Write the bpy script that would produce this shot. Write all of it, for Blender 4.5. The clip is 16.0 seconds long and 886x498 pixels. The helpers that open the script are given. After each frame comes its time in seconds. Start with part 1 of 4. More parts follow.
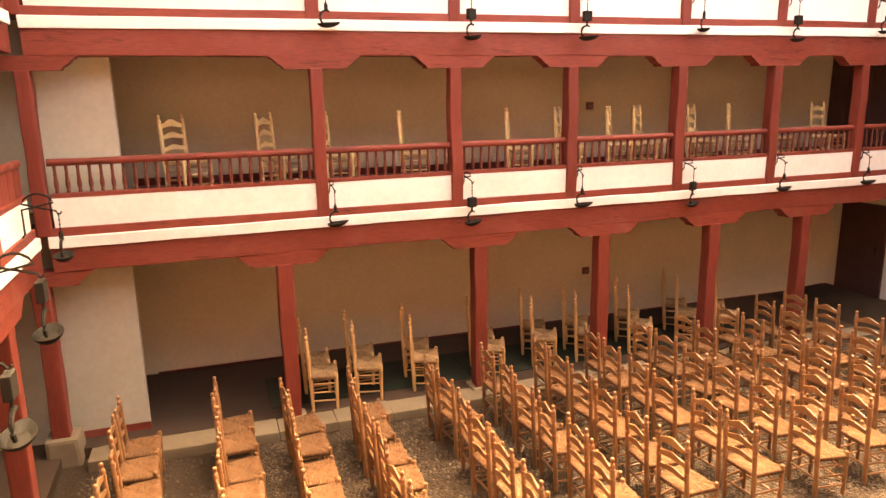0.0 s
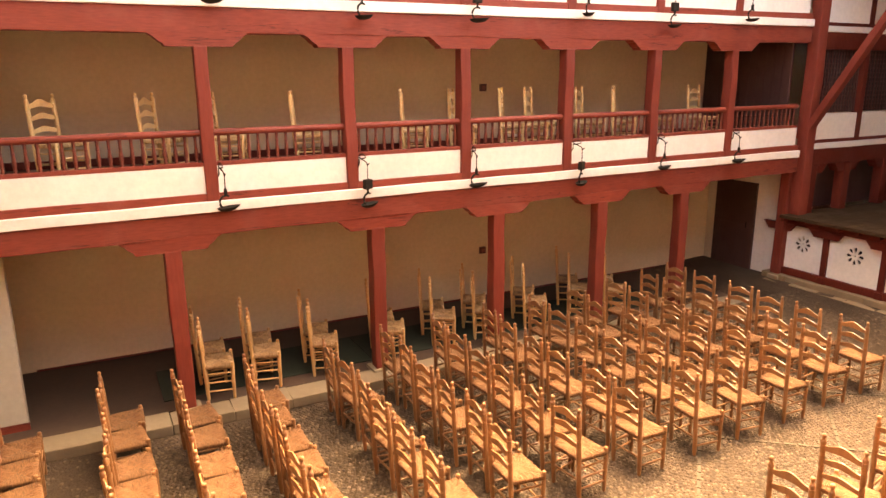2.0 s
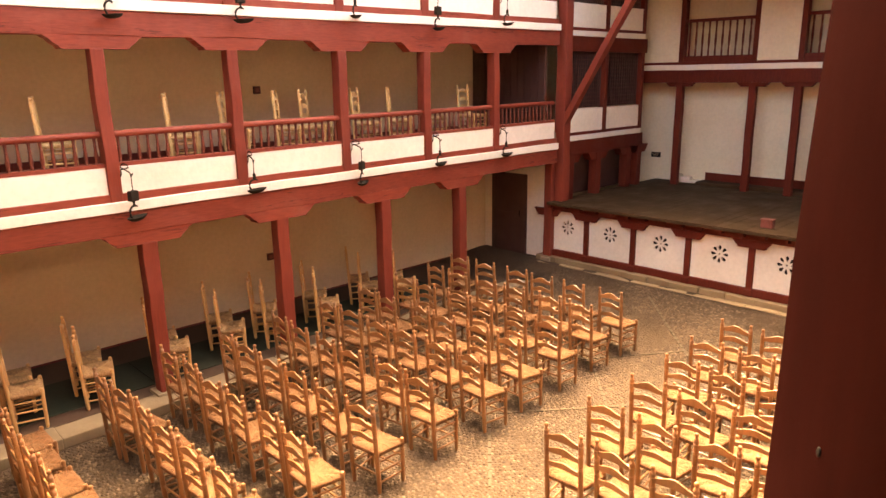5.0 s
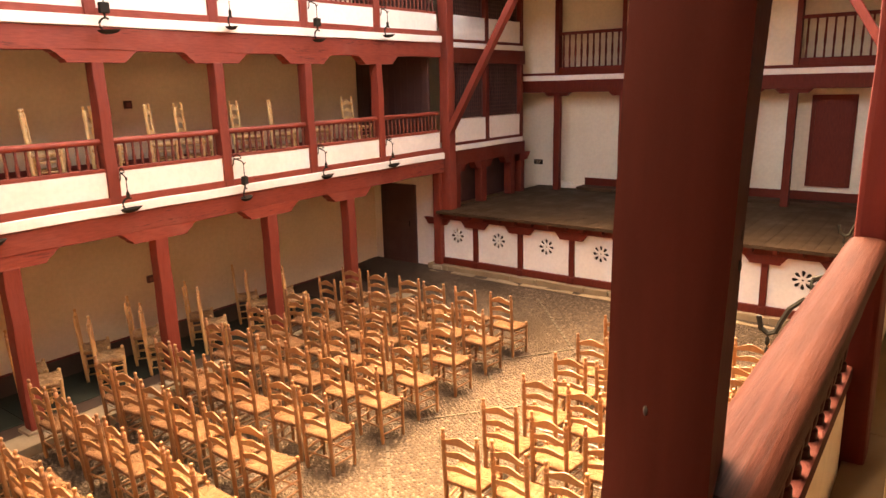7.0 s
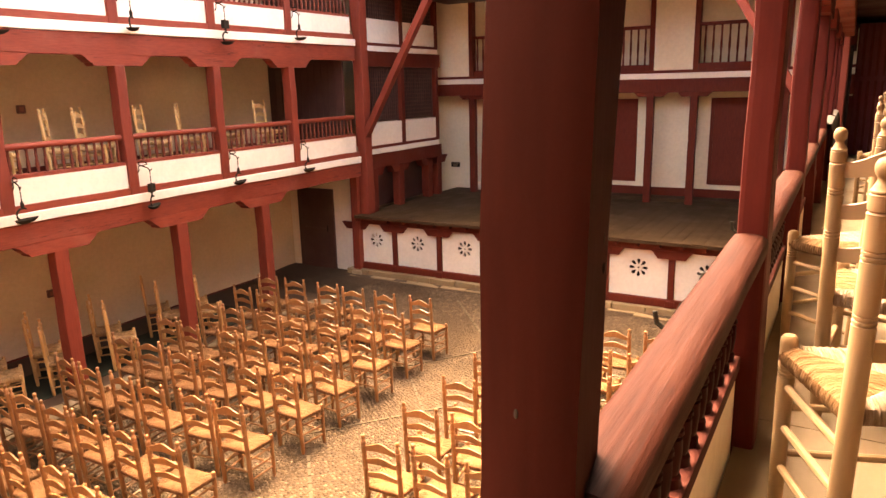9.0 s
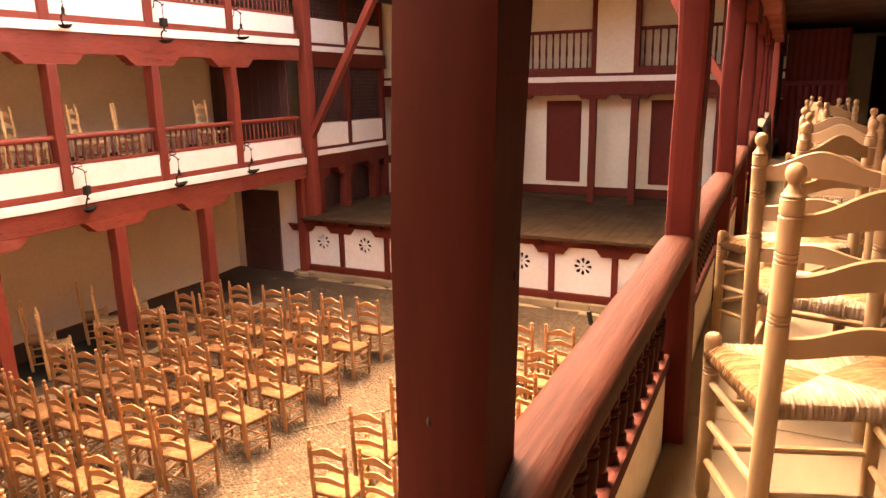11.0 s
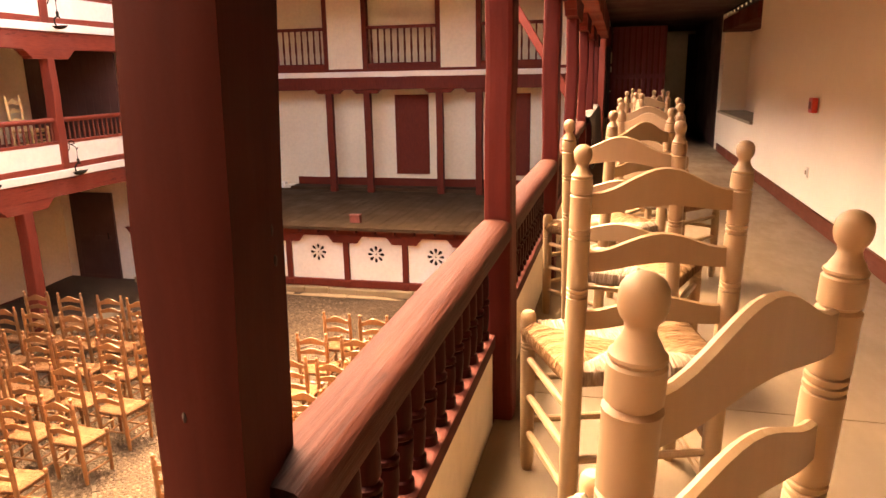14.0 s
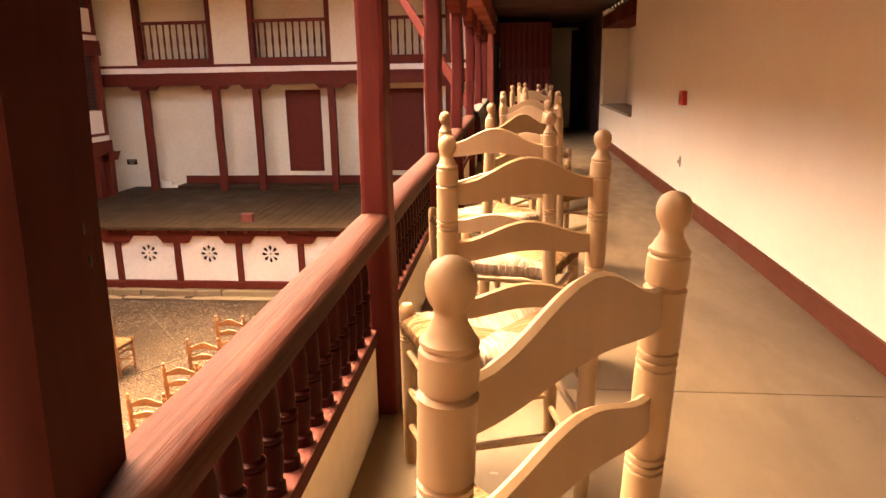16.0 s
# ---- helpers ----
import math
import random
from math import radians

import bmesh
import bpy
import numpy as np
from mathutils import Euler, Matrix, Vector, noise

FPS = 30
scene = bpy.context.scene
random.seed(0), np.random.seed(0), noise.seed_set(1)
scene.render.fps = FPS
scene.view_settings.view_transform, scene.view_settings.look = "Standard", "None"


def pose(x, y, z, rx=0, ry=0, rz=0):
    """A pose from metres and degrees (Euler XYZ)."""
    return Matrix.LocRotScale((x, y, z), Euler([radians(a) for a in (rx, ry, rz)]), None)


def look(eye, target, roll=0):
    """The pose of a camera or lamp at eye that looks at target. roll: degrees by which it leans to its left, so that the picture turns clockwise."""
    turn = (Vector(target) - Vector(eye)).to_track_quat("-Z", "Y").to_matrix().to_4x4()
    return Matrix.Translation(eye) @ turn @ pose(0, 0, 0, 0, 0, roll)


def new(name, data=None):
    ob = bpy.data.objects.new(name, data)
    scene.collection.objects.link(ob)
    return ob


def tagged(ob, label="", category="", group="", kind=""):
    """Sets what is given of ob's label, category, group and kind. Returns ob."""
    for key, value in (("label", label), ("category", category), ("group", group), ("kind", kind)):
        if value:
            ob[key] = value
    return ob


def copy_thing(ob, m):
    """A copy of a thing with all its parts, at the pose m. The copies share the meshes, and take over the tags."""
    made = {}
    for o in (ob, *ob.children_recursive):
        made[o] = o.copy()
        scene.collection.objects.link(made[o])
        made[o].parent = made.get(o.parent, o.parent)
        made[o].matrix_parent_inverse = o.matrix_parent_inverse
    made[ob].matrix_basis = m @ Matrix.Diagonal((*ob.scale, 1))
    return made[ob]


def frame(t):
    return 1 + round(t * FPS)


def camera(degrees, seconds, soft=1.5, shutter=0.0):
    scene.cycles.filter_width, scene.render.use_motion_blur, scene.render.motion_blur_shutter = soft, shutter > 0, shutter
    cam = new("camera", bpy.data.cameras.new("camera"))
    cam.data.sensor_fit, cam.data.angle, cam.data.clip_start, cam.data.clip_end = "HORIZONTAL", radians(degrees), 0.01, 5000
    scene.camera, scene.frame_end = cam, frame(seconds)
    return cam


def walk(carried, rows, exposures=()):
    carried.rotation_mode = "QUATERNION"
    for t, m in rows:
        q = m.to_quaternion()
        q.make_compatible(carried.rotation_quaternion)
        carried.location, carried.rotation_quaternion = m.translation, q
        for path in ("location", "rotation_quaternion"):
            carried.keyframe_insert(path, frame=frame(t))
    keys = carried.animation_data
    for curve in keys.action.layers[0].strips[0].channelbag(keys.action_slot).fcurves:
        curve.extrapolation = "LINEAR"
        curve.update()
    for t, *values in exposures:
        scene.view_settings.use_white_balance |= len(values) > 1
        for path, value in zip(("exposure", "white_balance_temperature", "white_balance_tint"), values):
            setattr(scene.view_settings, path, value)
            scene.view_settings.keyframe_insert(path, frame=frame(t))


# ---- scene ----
cam = camera(65.0, 16.0)
PATH = [
    (0, (-2.878, -0.007, 4.191), (-2.242, 1.839, 3.758), -0.8),
    (0.5, (-2.875, 0.001, 4.193), (-2.164, 1.815, 3.74), -0.4),
    (1, (-2.861, -0.007, 4.199), (-2.087, 1.775, 3.727), -0.3),
    (1.5, (-2.849, -0.019, 4.19), (-2.024, 1.739, 3.711), -0.3),
    (2, (-2.829, -0.043, 4.177), (-1.938, 1.681, 3.693), -0.3),
    (2.5, (-2.808, -0.063, 4.183), (-1.865, 1.631, 3.692), -0.3),
    (3, (-2.791, -0.089, 4.189), (-1.792, 1.571, 3.695), -0.5),
    (3.5, (-2.764, -0.1, 4.175), (-1.658, 1.492, 3.684), -0.4),
    (4, (-2.732, -0.131, 4.183), (-1.53, 1.389, 3.691), -0.4),
    (6.5, (-2.653, -0.222, 4.152), (-1.136, 0.997, 3.689), -1.4),
    (7, (-2.648, -0.238, 4.144), (-1.089, 0.929, 3.687), -1.4),
    (7.5, (-2.640, -0.252, 4.146), (-1.043, 0.863, 3.692), -1.5),
    (8, (-2.629, -0.264, 4.146), (-0.996, 0.799, 3.695), -1.2),
    (8.5, (-2.615, -0.276, 4.146), (-0.954, 0.742, 3.694), -1.3),
    (11, (-2.589, -0.332, 4.160), (-0.838, 0.521, 3.705), -1.0),
    (11.5, (-2.583, -0.342, 4.150), (-0.813, 0.470, 3.694), -1.0),
    (12, (-2.583, -0.356, 4.148), (-0.794, 0.413, 3.692), -1.0),
    (12.5, (-2.574, -0.384, 4.144), (-0.763, 0.332, 3.687), -1.0),
    (13, (-2.560, -0.406, 4.142), (-0.717, 0.221, 3.682), -1.0),
    (13.5, (-2.551, -0.428, 4.140), (-0.685, 0.116, 3.669), -1.0),
    (14, (-2.538, -0.446, 4.138), (-0.654, 0.029, 3.662), -1.0),
    (14.5, (-2.531, -0.469, 4.135), (-0.632, -0.065, 3.655), -1.0),
    (15, (-2.515, -0.490, 4.130), (-0.603, -0.157, 3.647), -1.0),
    (15.5, (-2.509, -0.508, 4.127), (-0.587, -0.246, 3.641), -1.0),
    (16, (-2.507, -0.523, 4.126), (-0.579, -0.327, 3.633), -1.0),
]
walk(cam, [(t, look(eye, target, roll)) for t, eye, target, roll in PATH], [(0, 6.22, 12000, 13), (8.5, 6.34, 12500, 16), (12.0, 6.47, 13500, 24), (16.0, 6.58, 13500, 20)])


# ---- light ----
world = bpy.data.worlds.new("sky")
scene.world = world
world.use_nodes = True
wn = world.node_tree.nodes
sky = wn.new("ShaderNodeTexSky")
sky.sky_type, sky.sun_disc = "NISHITA", False
sky.dust_density, sky.air_density, sky.ozone_density = 1.4, 0.12, 0.05
sky.sun_elevation, sky.sun_rotation = radians(63), radians(40)
world.node_tree.links.new(sky.outputs[0], wn["Background"].inputs[0])
wn["Background"].inputs[1].default_value = 0.15
sun = new("sun", bpy.data.lights.new("sun", "SUN"))
sun.data.energy, sun.data.angle, sun.data.color = 0.22, radians(50), (1.0, 0.86, 0.66)
sun.matrix_world = look((10.2, 12.2, 31.2), (0, 0, 0))


# ---- materials ----
def material(name, base, rough=0.6, metal=0.0):
    m = bpy.data.materials.new(name)
    m.use_nodes = True
    n, l = m.node_tree.nodes, m.node_tree.links
    b = n["Principled BSDF"]
    b.inputs["Base Color"].default_value = (*base, 1)
    b.inputs["Roughness"].default_value, b.inputs["Metallic"].default_value = rough, metal
    return m, n, l, b


def noise_tex(n, l, scale, detail=4.0, stretch=None, rough=0.55, space="Object"):
    c = n.new("ShaderNodeTexCoord")
    t = n.new("ShaderNodeTexNoise")
    t.inputs["Scale"].default_value, t.inputs["Detail"].default_value, t.inputs["Roughness"].default_value = scale, detail, rough
    if stretch:
        mp = n.new("ShaderNodeMapping")
        mp.inputs["Scale"].default_value = stretch
        l.new(c.outputs[space], mp.inputs[0])
        l.new(mp.outputs[0], t.inputs["Vector"])
    else:
        l.new(c.outputs[space], t.inputs["Vector"])
    return t


def ramp(n, l, fac, stops):
    r = n.new("ShaderNodeValToRGB")
    e = r.color_ramp.elements
    while len(e) < len(stops):
        e.new(0.5)
    for el, (p, c) in zip(e, stops):
        el.position, el.color = p, (*c, 1)
    l.new(fac, r.inputs[0])
    return r


def mix(n, l, fac, a, b, mode="MIX"):
    x = n.new("ShaderNodeMix")
    x.data_type, x.blend_type = "RGBA", mode
    for sock, v in ((x.inputs[0], fac), (x.inputs[6], a), (x.inputs[7], b)):
        if isinstance(v, bpy.types.NodeSocket):
            l.new(v, sock)
        else:
            sock.default_value = v if isinstance(v, float) else (*v, 1)
    return x.outputs[2]


def bump(n, l, b, height, strength, distance):
    x = n.new("ShaderNodeBump")
    x.inputs["Strength"].default_value, x.inputs["Distance"].default_value = strength, distance
    l.new(height, x.inputs["Height"])
    l.new(x.outputs[0], b.inputs["Normal"])


def random_tint(n, l, col, spread):
    o = n.new("ShaderNodeObjectInfo")
    h = n.new("ShaderNodeHueSaturation")
    mr = n.new("ShaderNodeMapRange")
    mr.inputs[3].default_value, mr.inputs[4].default_value = 1 - spread, 1 + spread
    l.new(o.outputs["Random"], mr.inputs[0])
    l.new(mr.outputs[0], h.inputs["Value"])
    l.new(col, h.inputs["Color"])
    return h.outputs[0]


def painted_wood(name, base, worn, along=(6, 6, 0.7), rough=0.45, spread=0.1, contrast=1.0, cracks=None, level=0.5, relief=0.35):
    m, n, l, b = material(name, base, rough)
    grain = noise_tex(n, l, 9, 6, along)
    patch = noise_tex(n, l, 1.7, 5)
    c1 = ramp(n, l, grain.outputs[0], [(0.3, tuple(v * (1 - 0.28 * contrast) for v in base)), (0.55, base), (0.8, tuple(v * (1 + 0.25 * contrast) for v in base))])
    f = ramp(n, l, patch.outputs[0], [(0.55, (0, 0, 0)), (0.75, (0.55, 0.55, 0.55))])
    col = mix(n, l, f.outputs[0], c1.outputs[0], worn)
    if cracks:
        crack = noise_tex(n, l, 2.6, 4, cracks, 0.6)
        k = ramp(n, l, crack.outputs[0], [(0.60, (0, 0, 0)), (0.615, (0.85, 0.85, 0.85)), (0.63, (0.0, 0.0, 0.0))])
        col = mix(n, l, k.outputs[0], col, tuple(v * 0.25 for v in base))
    l.new(random_tint(n, l, col, spread), b.inputs["Base Color"])
    rr = ramp(n, l, patch.outputs[0], [(0.3, (rough - 0.1,) * 3), (0.7, (rough + 0.2,) * 3)])
    l.new(rr.outputs[0], b.inputs["Roughness"])
    b.inputs["Specular IOR Level"].default_value = level
    bump(n, l, b, grain.outputs[0], relief, 0.006)
    return m


def plaster(name, base, dirt, rough=0.85, relief=0.02, grain=0.9):
    m, n, l, b = material(name, base, rough)
    big = noise_tex(n, l, 0.9, 6)
    fine = noise_tex(n, l, 14, 8)
    c = ramp(n, l, big.outputs[0], [(0.35, base), (0.75, dirt)])
    c2 = ramp(n, l, fine.outputs[0], [(0.3, (grain,) * 3), (0.7, (1.0, 1.0, 1.0))])
    l.new(mix(n, l, 1.0, c.outputs[0], c2.outputs[0], "MULTIPLY"), b.inputs["Base Color"])
    bump(n, l, b, noise_tex(n, l, 5, 6).outputs[0], 0.4, relief)
    return m


RED = painted_wood("red_painted_wood", (0.18, 0.032, 0.019), (0.215, 0.050, 0.031), (4, 4, 0.5), 0.55, 0.1, 0.5, None, 0.25)
# Near-gallery balusters, posts and brackets: RED darkened to offset excess light there.
SHADED_BALUSTER_RED = painted_wood("shaded_turned_red_wood", (0.0225, 0.0028, 0.0026), (0.030, 0.0046, 0.0040), (4, 4, 0.5), 0.5, 0.1, 0.5, None, 0.06)
SHADED_RED = painted_wood("shaded_red_painted_wood", (0.080, 0.011, 0.009), (0.105, 0.020, 0.015), (4, 4, 0.5), 0.6, 0.1, 0.5, None, 0.12)
# Hewn post: its shade is put into the paint colour.
SHADED_POST_RED = painted_wood("shaded_post_red_paint", (0.031, 0.0066, 0.0049), (0.041, 0.0104, 0.0078), (3, 3, 0.5), 0.7, 0.05, 0.5, None, 0.04, 0.2)
RED_ALONG = painted_wood("red_painted_beam", (0.20, 0.037, 0.022), (0.25, 0.075, 0.05), (0.7, 6, 6), 0.5, 0.1, 0.8, (0.22, 3.2, 3.2), 0.25)
CRIMSON = painted_wood("crimson_boards", (0.13, 0.010, 0.014), (0.15, 0.018, 0.020), (4, 4, 0.5), 0.6, 0.1, 0.6)


def handrail_paint():
    """Dull red paint worn pinkish on the rail, with long grain lines, cracks and chips."""
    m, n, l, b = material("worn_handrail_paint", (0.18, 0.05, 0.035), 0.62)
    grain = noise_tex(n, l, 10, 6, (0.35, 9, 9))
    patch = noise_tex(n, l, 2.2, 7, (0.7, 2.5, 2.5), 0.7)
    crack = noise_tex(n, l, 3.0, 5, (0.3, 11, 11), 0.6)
    # Base tones set very dark to hold down excess light on the rail.
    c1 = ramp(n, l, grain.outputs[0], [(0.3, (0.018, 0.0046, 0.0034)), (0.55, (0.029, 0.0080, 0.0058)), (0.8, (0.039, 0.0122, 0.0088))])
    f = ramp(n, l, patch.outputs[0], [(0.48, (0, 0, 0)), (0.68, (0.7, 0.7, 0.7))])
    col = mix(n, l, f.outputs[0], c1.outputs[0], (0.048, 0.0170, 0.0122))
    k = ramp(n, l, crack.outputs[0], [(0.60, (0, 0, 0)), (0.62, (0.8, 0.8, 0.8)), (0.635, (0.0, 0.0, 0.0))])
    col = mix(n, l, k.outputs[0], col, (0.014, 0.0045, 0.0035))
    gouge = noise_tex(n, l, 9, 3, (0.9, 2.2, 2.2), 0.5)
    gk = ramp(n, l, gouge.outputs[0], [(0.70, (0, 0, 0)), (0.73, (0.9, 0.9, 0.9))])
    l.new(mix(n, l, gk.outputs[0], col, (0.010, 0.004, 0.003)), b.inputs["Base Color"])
    b.inputs["Specular IOR Level"].default_value = 0.04
    bump(n, l, b, mix(n, l, 0.5, grain.outputs[0], patch.outputs[0]), 0.8, 0.009)
    return m


BROWN_RED = painted_wood("brown_red_turned_wood", (0.125, 0.030, 0.017), (0.15, 0.045, 0.026), (4, 4, 0.5), 0.6, 0.12, 0.5, None, 0.2)
HANDRAIL = handrail_paint()
WORN_RAIL = painted_wood("worn_dull_red_rail", (0.062, 0.016, 0.013), (0.085, 0.032, 0.026), (0.5, 7, 7), 0.7, 0.1, 0.7, None, 0.1)
DARKRED = painted_wood("dark_red_painted_wood", (0.115, 0.019, 0.011), (0.145, 0.030, 0.018), (6, 6, 0.7), 0.55, 0.1, 0.8, None, 0.15)
SKIRTING = painted_wood("dull_brown_red_skirting", (0.125, 0.036, 0.021), (0.15, 0.055, 0.034), (0.7, 5, 5), 0.65, 0.05, 0.5, None, 0.1, 0.1)
WHITE = plaster("lime_plaster", (0.77, 0.715, 0.61), (0.70, 0.63, 0.51))
# Cream plaster darkened in colour for the shade at the far galleries' back.
NORTH_WALL = plaster("shaded_cream_plaster", (0.66, 0.53, 0.37), (0.58, 0.46, 0.31), 0.85, 0.004)
WALL = plaster("wall_plaster", (0.79, 0.695, 0.55), (0.75, 0.65, 0.505), 0.85, 0.0006, 0.975)
STAGE_PLASTER = plaster("ivory_stage_plaster", (0.72, 0.655, 0.49), (0.65, 0.58, 0.42), 0.85, 0.004)
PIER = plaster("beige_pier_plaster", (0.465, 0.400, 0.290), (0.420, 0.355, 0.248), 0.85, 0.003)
STONE = plaster("worn_stone", (0.38, 0.30, 0.20), (0.24, 0.18, 0.12), 0.9, 0.05)


def cement():
    """Trowelled cement with faint stains, scuffs and pale drips."""
    m, n, l, b = material("smooth_cement", (0.42, 0.35, 0.25), 0.6)
    big = noise_tex(n, l, 0.8, 6)
    stain = noise_tex(n, l, 3.3, 5, (0.6, 1.4, 1), 0.65)
    drip = noise_tex(n, l, 13, 3)
    c = ramp(n, l, big.outputs[0], [(0.35, (0.172, 0.119, 0.072)), (0.7, (0.141, 0.096, 0.058))])
    f = ramp(n, l, stain.outputs[0], [(0.56, (0, 0, 0)), (0.72, (0.45, 0.45, 0.45))])
    col = mix(n, l, f.outputs[0], c.outputs[0], (0.162, 0.117, 0.077))
    d = ramp(n, l, drip.outputs[0], [(0.745, (0, 0, 0)), (0.77, (0.5, 0.5, 0.5))])
    l.new(mix(n, l, d.outputs[0], col, (0.44, 0.38, 0.29)), b.inputs["Base Color"])
    rr = ramp(n, l, stain.outputs[0], [(0.4, (0.5,) * 3), (0.7, (0.75,) * 3)])
    l.new(rr.outputs[0], b.inputs["Roughness"])
    bump(n, l, b, stain.outputs[0], 0.25, 0.006)
    return m


GALLERY_FLOOR = cement()
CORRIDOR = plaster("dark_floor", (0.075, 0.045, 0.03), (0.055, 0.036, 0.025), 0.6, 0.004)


def cobbles():
    """Small rounded river stones bedded in earth, in rough swirls."""
    m, n, l, b = material("gravelly_earth", (0.35, 0.27, 0.17), 0.85)
    c = n.new("ShaderNodeTexCoord")
    warp = noise_tex(n, l, 1.3, 3)
    add = n.new("ShaderNodeMixRGB")
    add.blend_type = "LINEAR_LIGHT"
    add.inputs[0].default_value = 0.12
    l.new(c.outputs["Object"], add.inputs[1])
    l.new(warp.outputs["Color"], add.inputs[2])
    v = n.new("ShaderNodeTexVoronoi")
    v.inputs["Scale"].default_value = 60
    l.new(add.outputs[0], v.inputs["Vector"])
    e = n.new("ShaderNodeTexVoronoi")
    e.feature = "DISTANCE_TO_EDGE"
    e.inputs["Scale"].default_value = 60
    l.new(add.outputs[0], e.inputs["Vector"])
    stone = ramp(n, l, v.outputs["Color"], [(0.1, (0.046, 0.029, 0.0175)), (0.5, (0.062, 0.040, 0.0245)), (0.9, (0.084, 0.056, 0.036))])
    gap = ramp(n, l, e.outputs["Distance"], [(0.03, (0, 0, 0)), (0.14, (1, 1, 1))])
    earth = noise_tex(n, l, 0.55, 6)
    cover = ramp(n, l, earth.outputs[0], [(0.42, (0, 0, 0)), (0.62, (0.600, 0.600, 0.600))])
    col = mix(n, l, gap.outputs[0], (0.044, 0.026, 0.014), stone.outputs[0])
    l.new(mix(n, l, cover.outputs[0], col, (0.100, 0.063, 0.038)), b.inputs["Base Color"])
    bump(n, l, b, gap.outputs[0], 0.8, 0.02)
    return m


COBBLE = cobbles()


def pebble_stone():
    """River stones of many browns, a little earth on each."""
    m, n, l, b = material("river_stones", (0.16, 0.115, 0.065), 0.8)
    g = n.new("ShaderNodeNewGeometry")
    c = ramp(n, l, g.outputs["Random Per Island"], [(0.0, (0.044, 0.028, 0.017)), (0.3, (0.066, 0.041, 0.024)), (0.7, (0.090, 0.058, 0.036)), (1.0, (0.135, 0.092, 0.060))])
    dirt = noise_tex(n, l, 0.7, 5)
    f = ramp(n, l, dirt.outputs[0], [(0.42, (0, 0, 0)), (0.65, (0.492, 0.492, 0.492))])
    l.new(mix(n, l, f.outputs[0], c.outputs[0], (0.096, 0.061, 0.038)), b.inputs["Base Color"])
    b.inputs["Specular IOR Level"].default_value = 0.2
    bump(n, l, b, noise_tex(n, l, 60, 3).outputs[0], 0.3, 0.004)
    return m


PEBBLE = pebble_stone()
PALEWOOD = painted_wood("pale_turned_wood", (0.298, 0.192, 0.110), (0.328, 0.216, 0.127), (3, 3, 0.6), 0.5, 0.06, 0.2, None, 0.25, 0.08)
HONEYWOOD = painted_wood("honey_varnished_wood", (0.245, 0.107, 0.042), (0.28, 0.128, 0.054), (3, 3, 0.6), 0.38, 0.14, 0.6)


def rush(name, pale, straw, lie=(1.2, 7, 1)):
    """Twisted rush cords lying one way, with bright and tan strands."""
    m, n, l, b = material(name, pale, 0.85)
    strand = noise_tex(n, l, 13, 5, lie, 0.65)
    tone = noise_tex(n, l, 6, 3)
    c = ramp(n, l, strand.outputs[0], [(0.32, tuple(v * 0.6 for v in straw)), (0.48, straw), (0.66, pale)])
    c2 = ramp(n, l, tone.outputs[0], [(0.35, (0.8, 0.76, 0.7)), (0.65, (1, 1, 1))])
    col = mix(n, l, 1.0, c.outputs[0], c2.outputs[0], "MULTIPLY")
    l.new(random_tint(n, l, col, 0.12), b.inputs["Base Color"])
    b.inputs["Specular IOR Level"].default_value = 0.2
    bump(n, l, b, strand.outputs[0], 1.0, 0.014)
    return m


PALERUSH = rush("pale_rush", (0.385, 0.305, 0.250), (0.285, 0.203, 0.145))
TANRUSH = rush("tan_rush", (0.27, 0.155, 0.082), (0.18, 0.094, 0.044), (7, 1.2, 1))
HONEYRUSH = rush("honey_rush", (0.212, 0.099, 0.047), (0.150, 0.067, 0.030))
HONEYRUSH_SIDE = rush("honey_rush_side", (0.190, 0.090, 0.041), (0.132, 0.060, 0.026), (7, 1.2, 1))
# Chair wood and rush brightened in colour where the far galleries lack light.
LIT_YELLOWWOOD = painted_wood("brightened_yellow_wood", (0.62, 0.42, 0.19), (0.66, 0.46, 0.22), (3, 3, 0.6), 0.4, 0.08, 0.4, None, 0.5, 0.1)
LIT_HONEYWOOD = painted_wood("brightened_honey_wood", (0.50, 0.275, 0.11), (0.54, 0.31, 0.135), (3, 3, 0.6), 0.4, 0.08, 0.4, None, 0.4, 0.1)
LIT_HONEYRUSH = rush("brightened_honey_rush", (0.52, 0.32, 0.16), (0.38, 0.215, 0.10))
LIT_HONEYRUSH_SIDE = rush("brightened_honey_rush_side", (0.38, 0.22, 0.105), (0.27, 0.145, 0.066), (7, 1.2, 1))
LIT_YELLOWRUSH = rush("brightened_yellow_rush", (0.62, 0.44, 0.24), (0.44, 0.28, 0.13))
def matt(m, level):
    m.node_tree.nodes["Principled BSDF"].inputs["Specular IOR Level"].default_value = level
    return m


STAGE = painted_wood("dark_stage_boards", (0.050, 0.028, 0.014), (0.078, 0.047, 0.025), (0.7, 5, 5), 0.6, 0.05, 1.2)
matt(STAGE, 0.12)
matt(CORRIDOR, 0.05)
IRON = plaster("old_iron", (0.016, 0.014, 0.011), (0.026, 0.021, 0.015), 0.7, 0.004)
MAT_GREEN = plaster("dark_green_matting", (0.03, 0.036, 0.024), (0.036, 0.033, 0.022), 0.95, 0.004)
matt(MAT_GREEN, 0.05)
PALE_STONE = plaster("pale_stone", (0.38, 0.285, 0.175), (0.27, 0.195, 0.115), 0.85, 0.03)
APRON_STONE = plaster("tan_apron_stone", (0.27, 0.185, 0.10), (0.19, 0.125, 0.066), 0.9, 0.02)
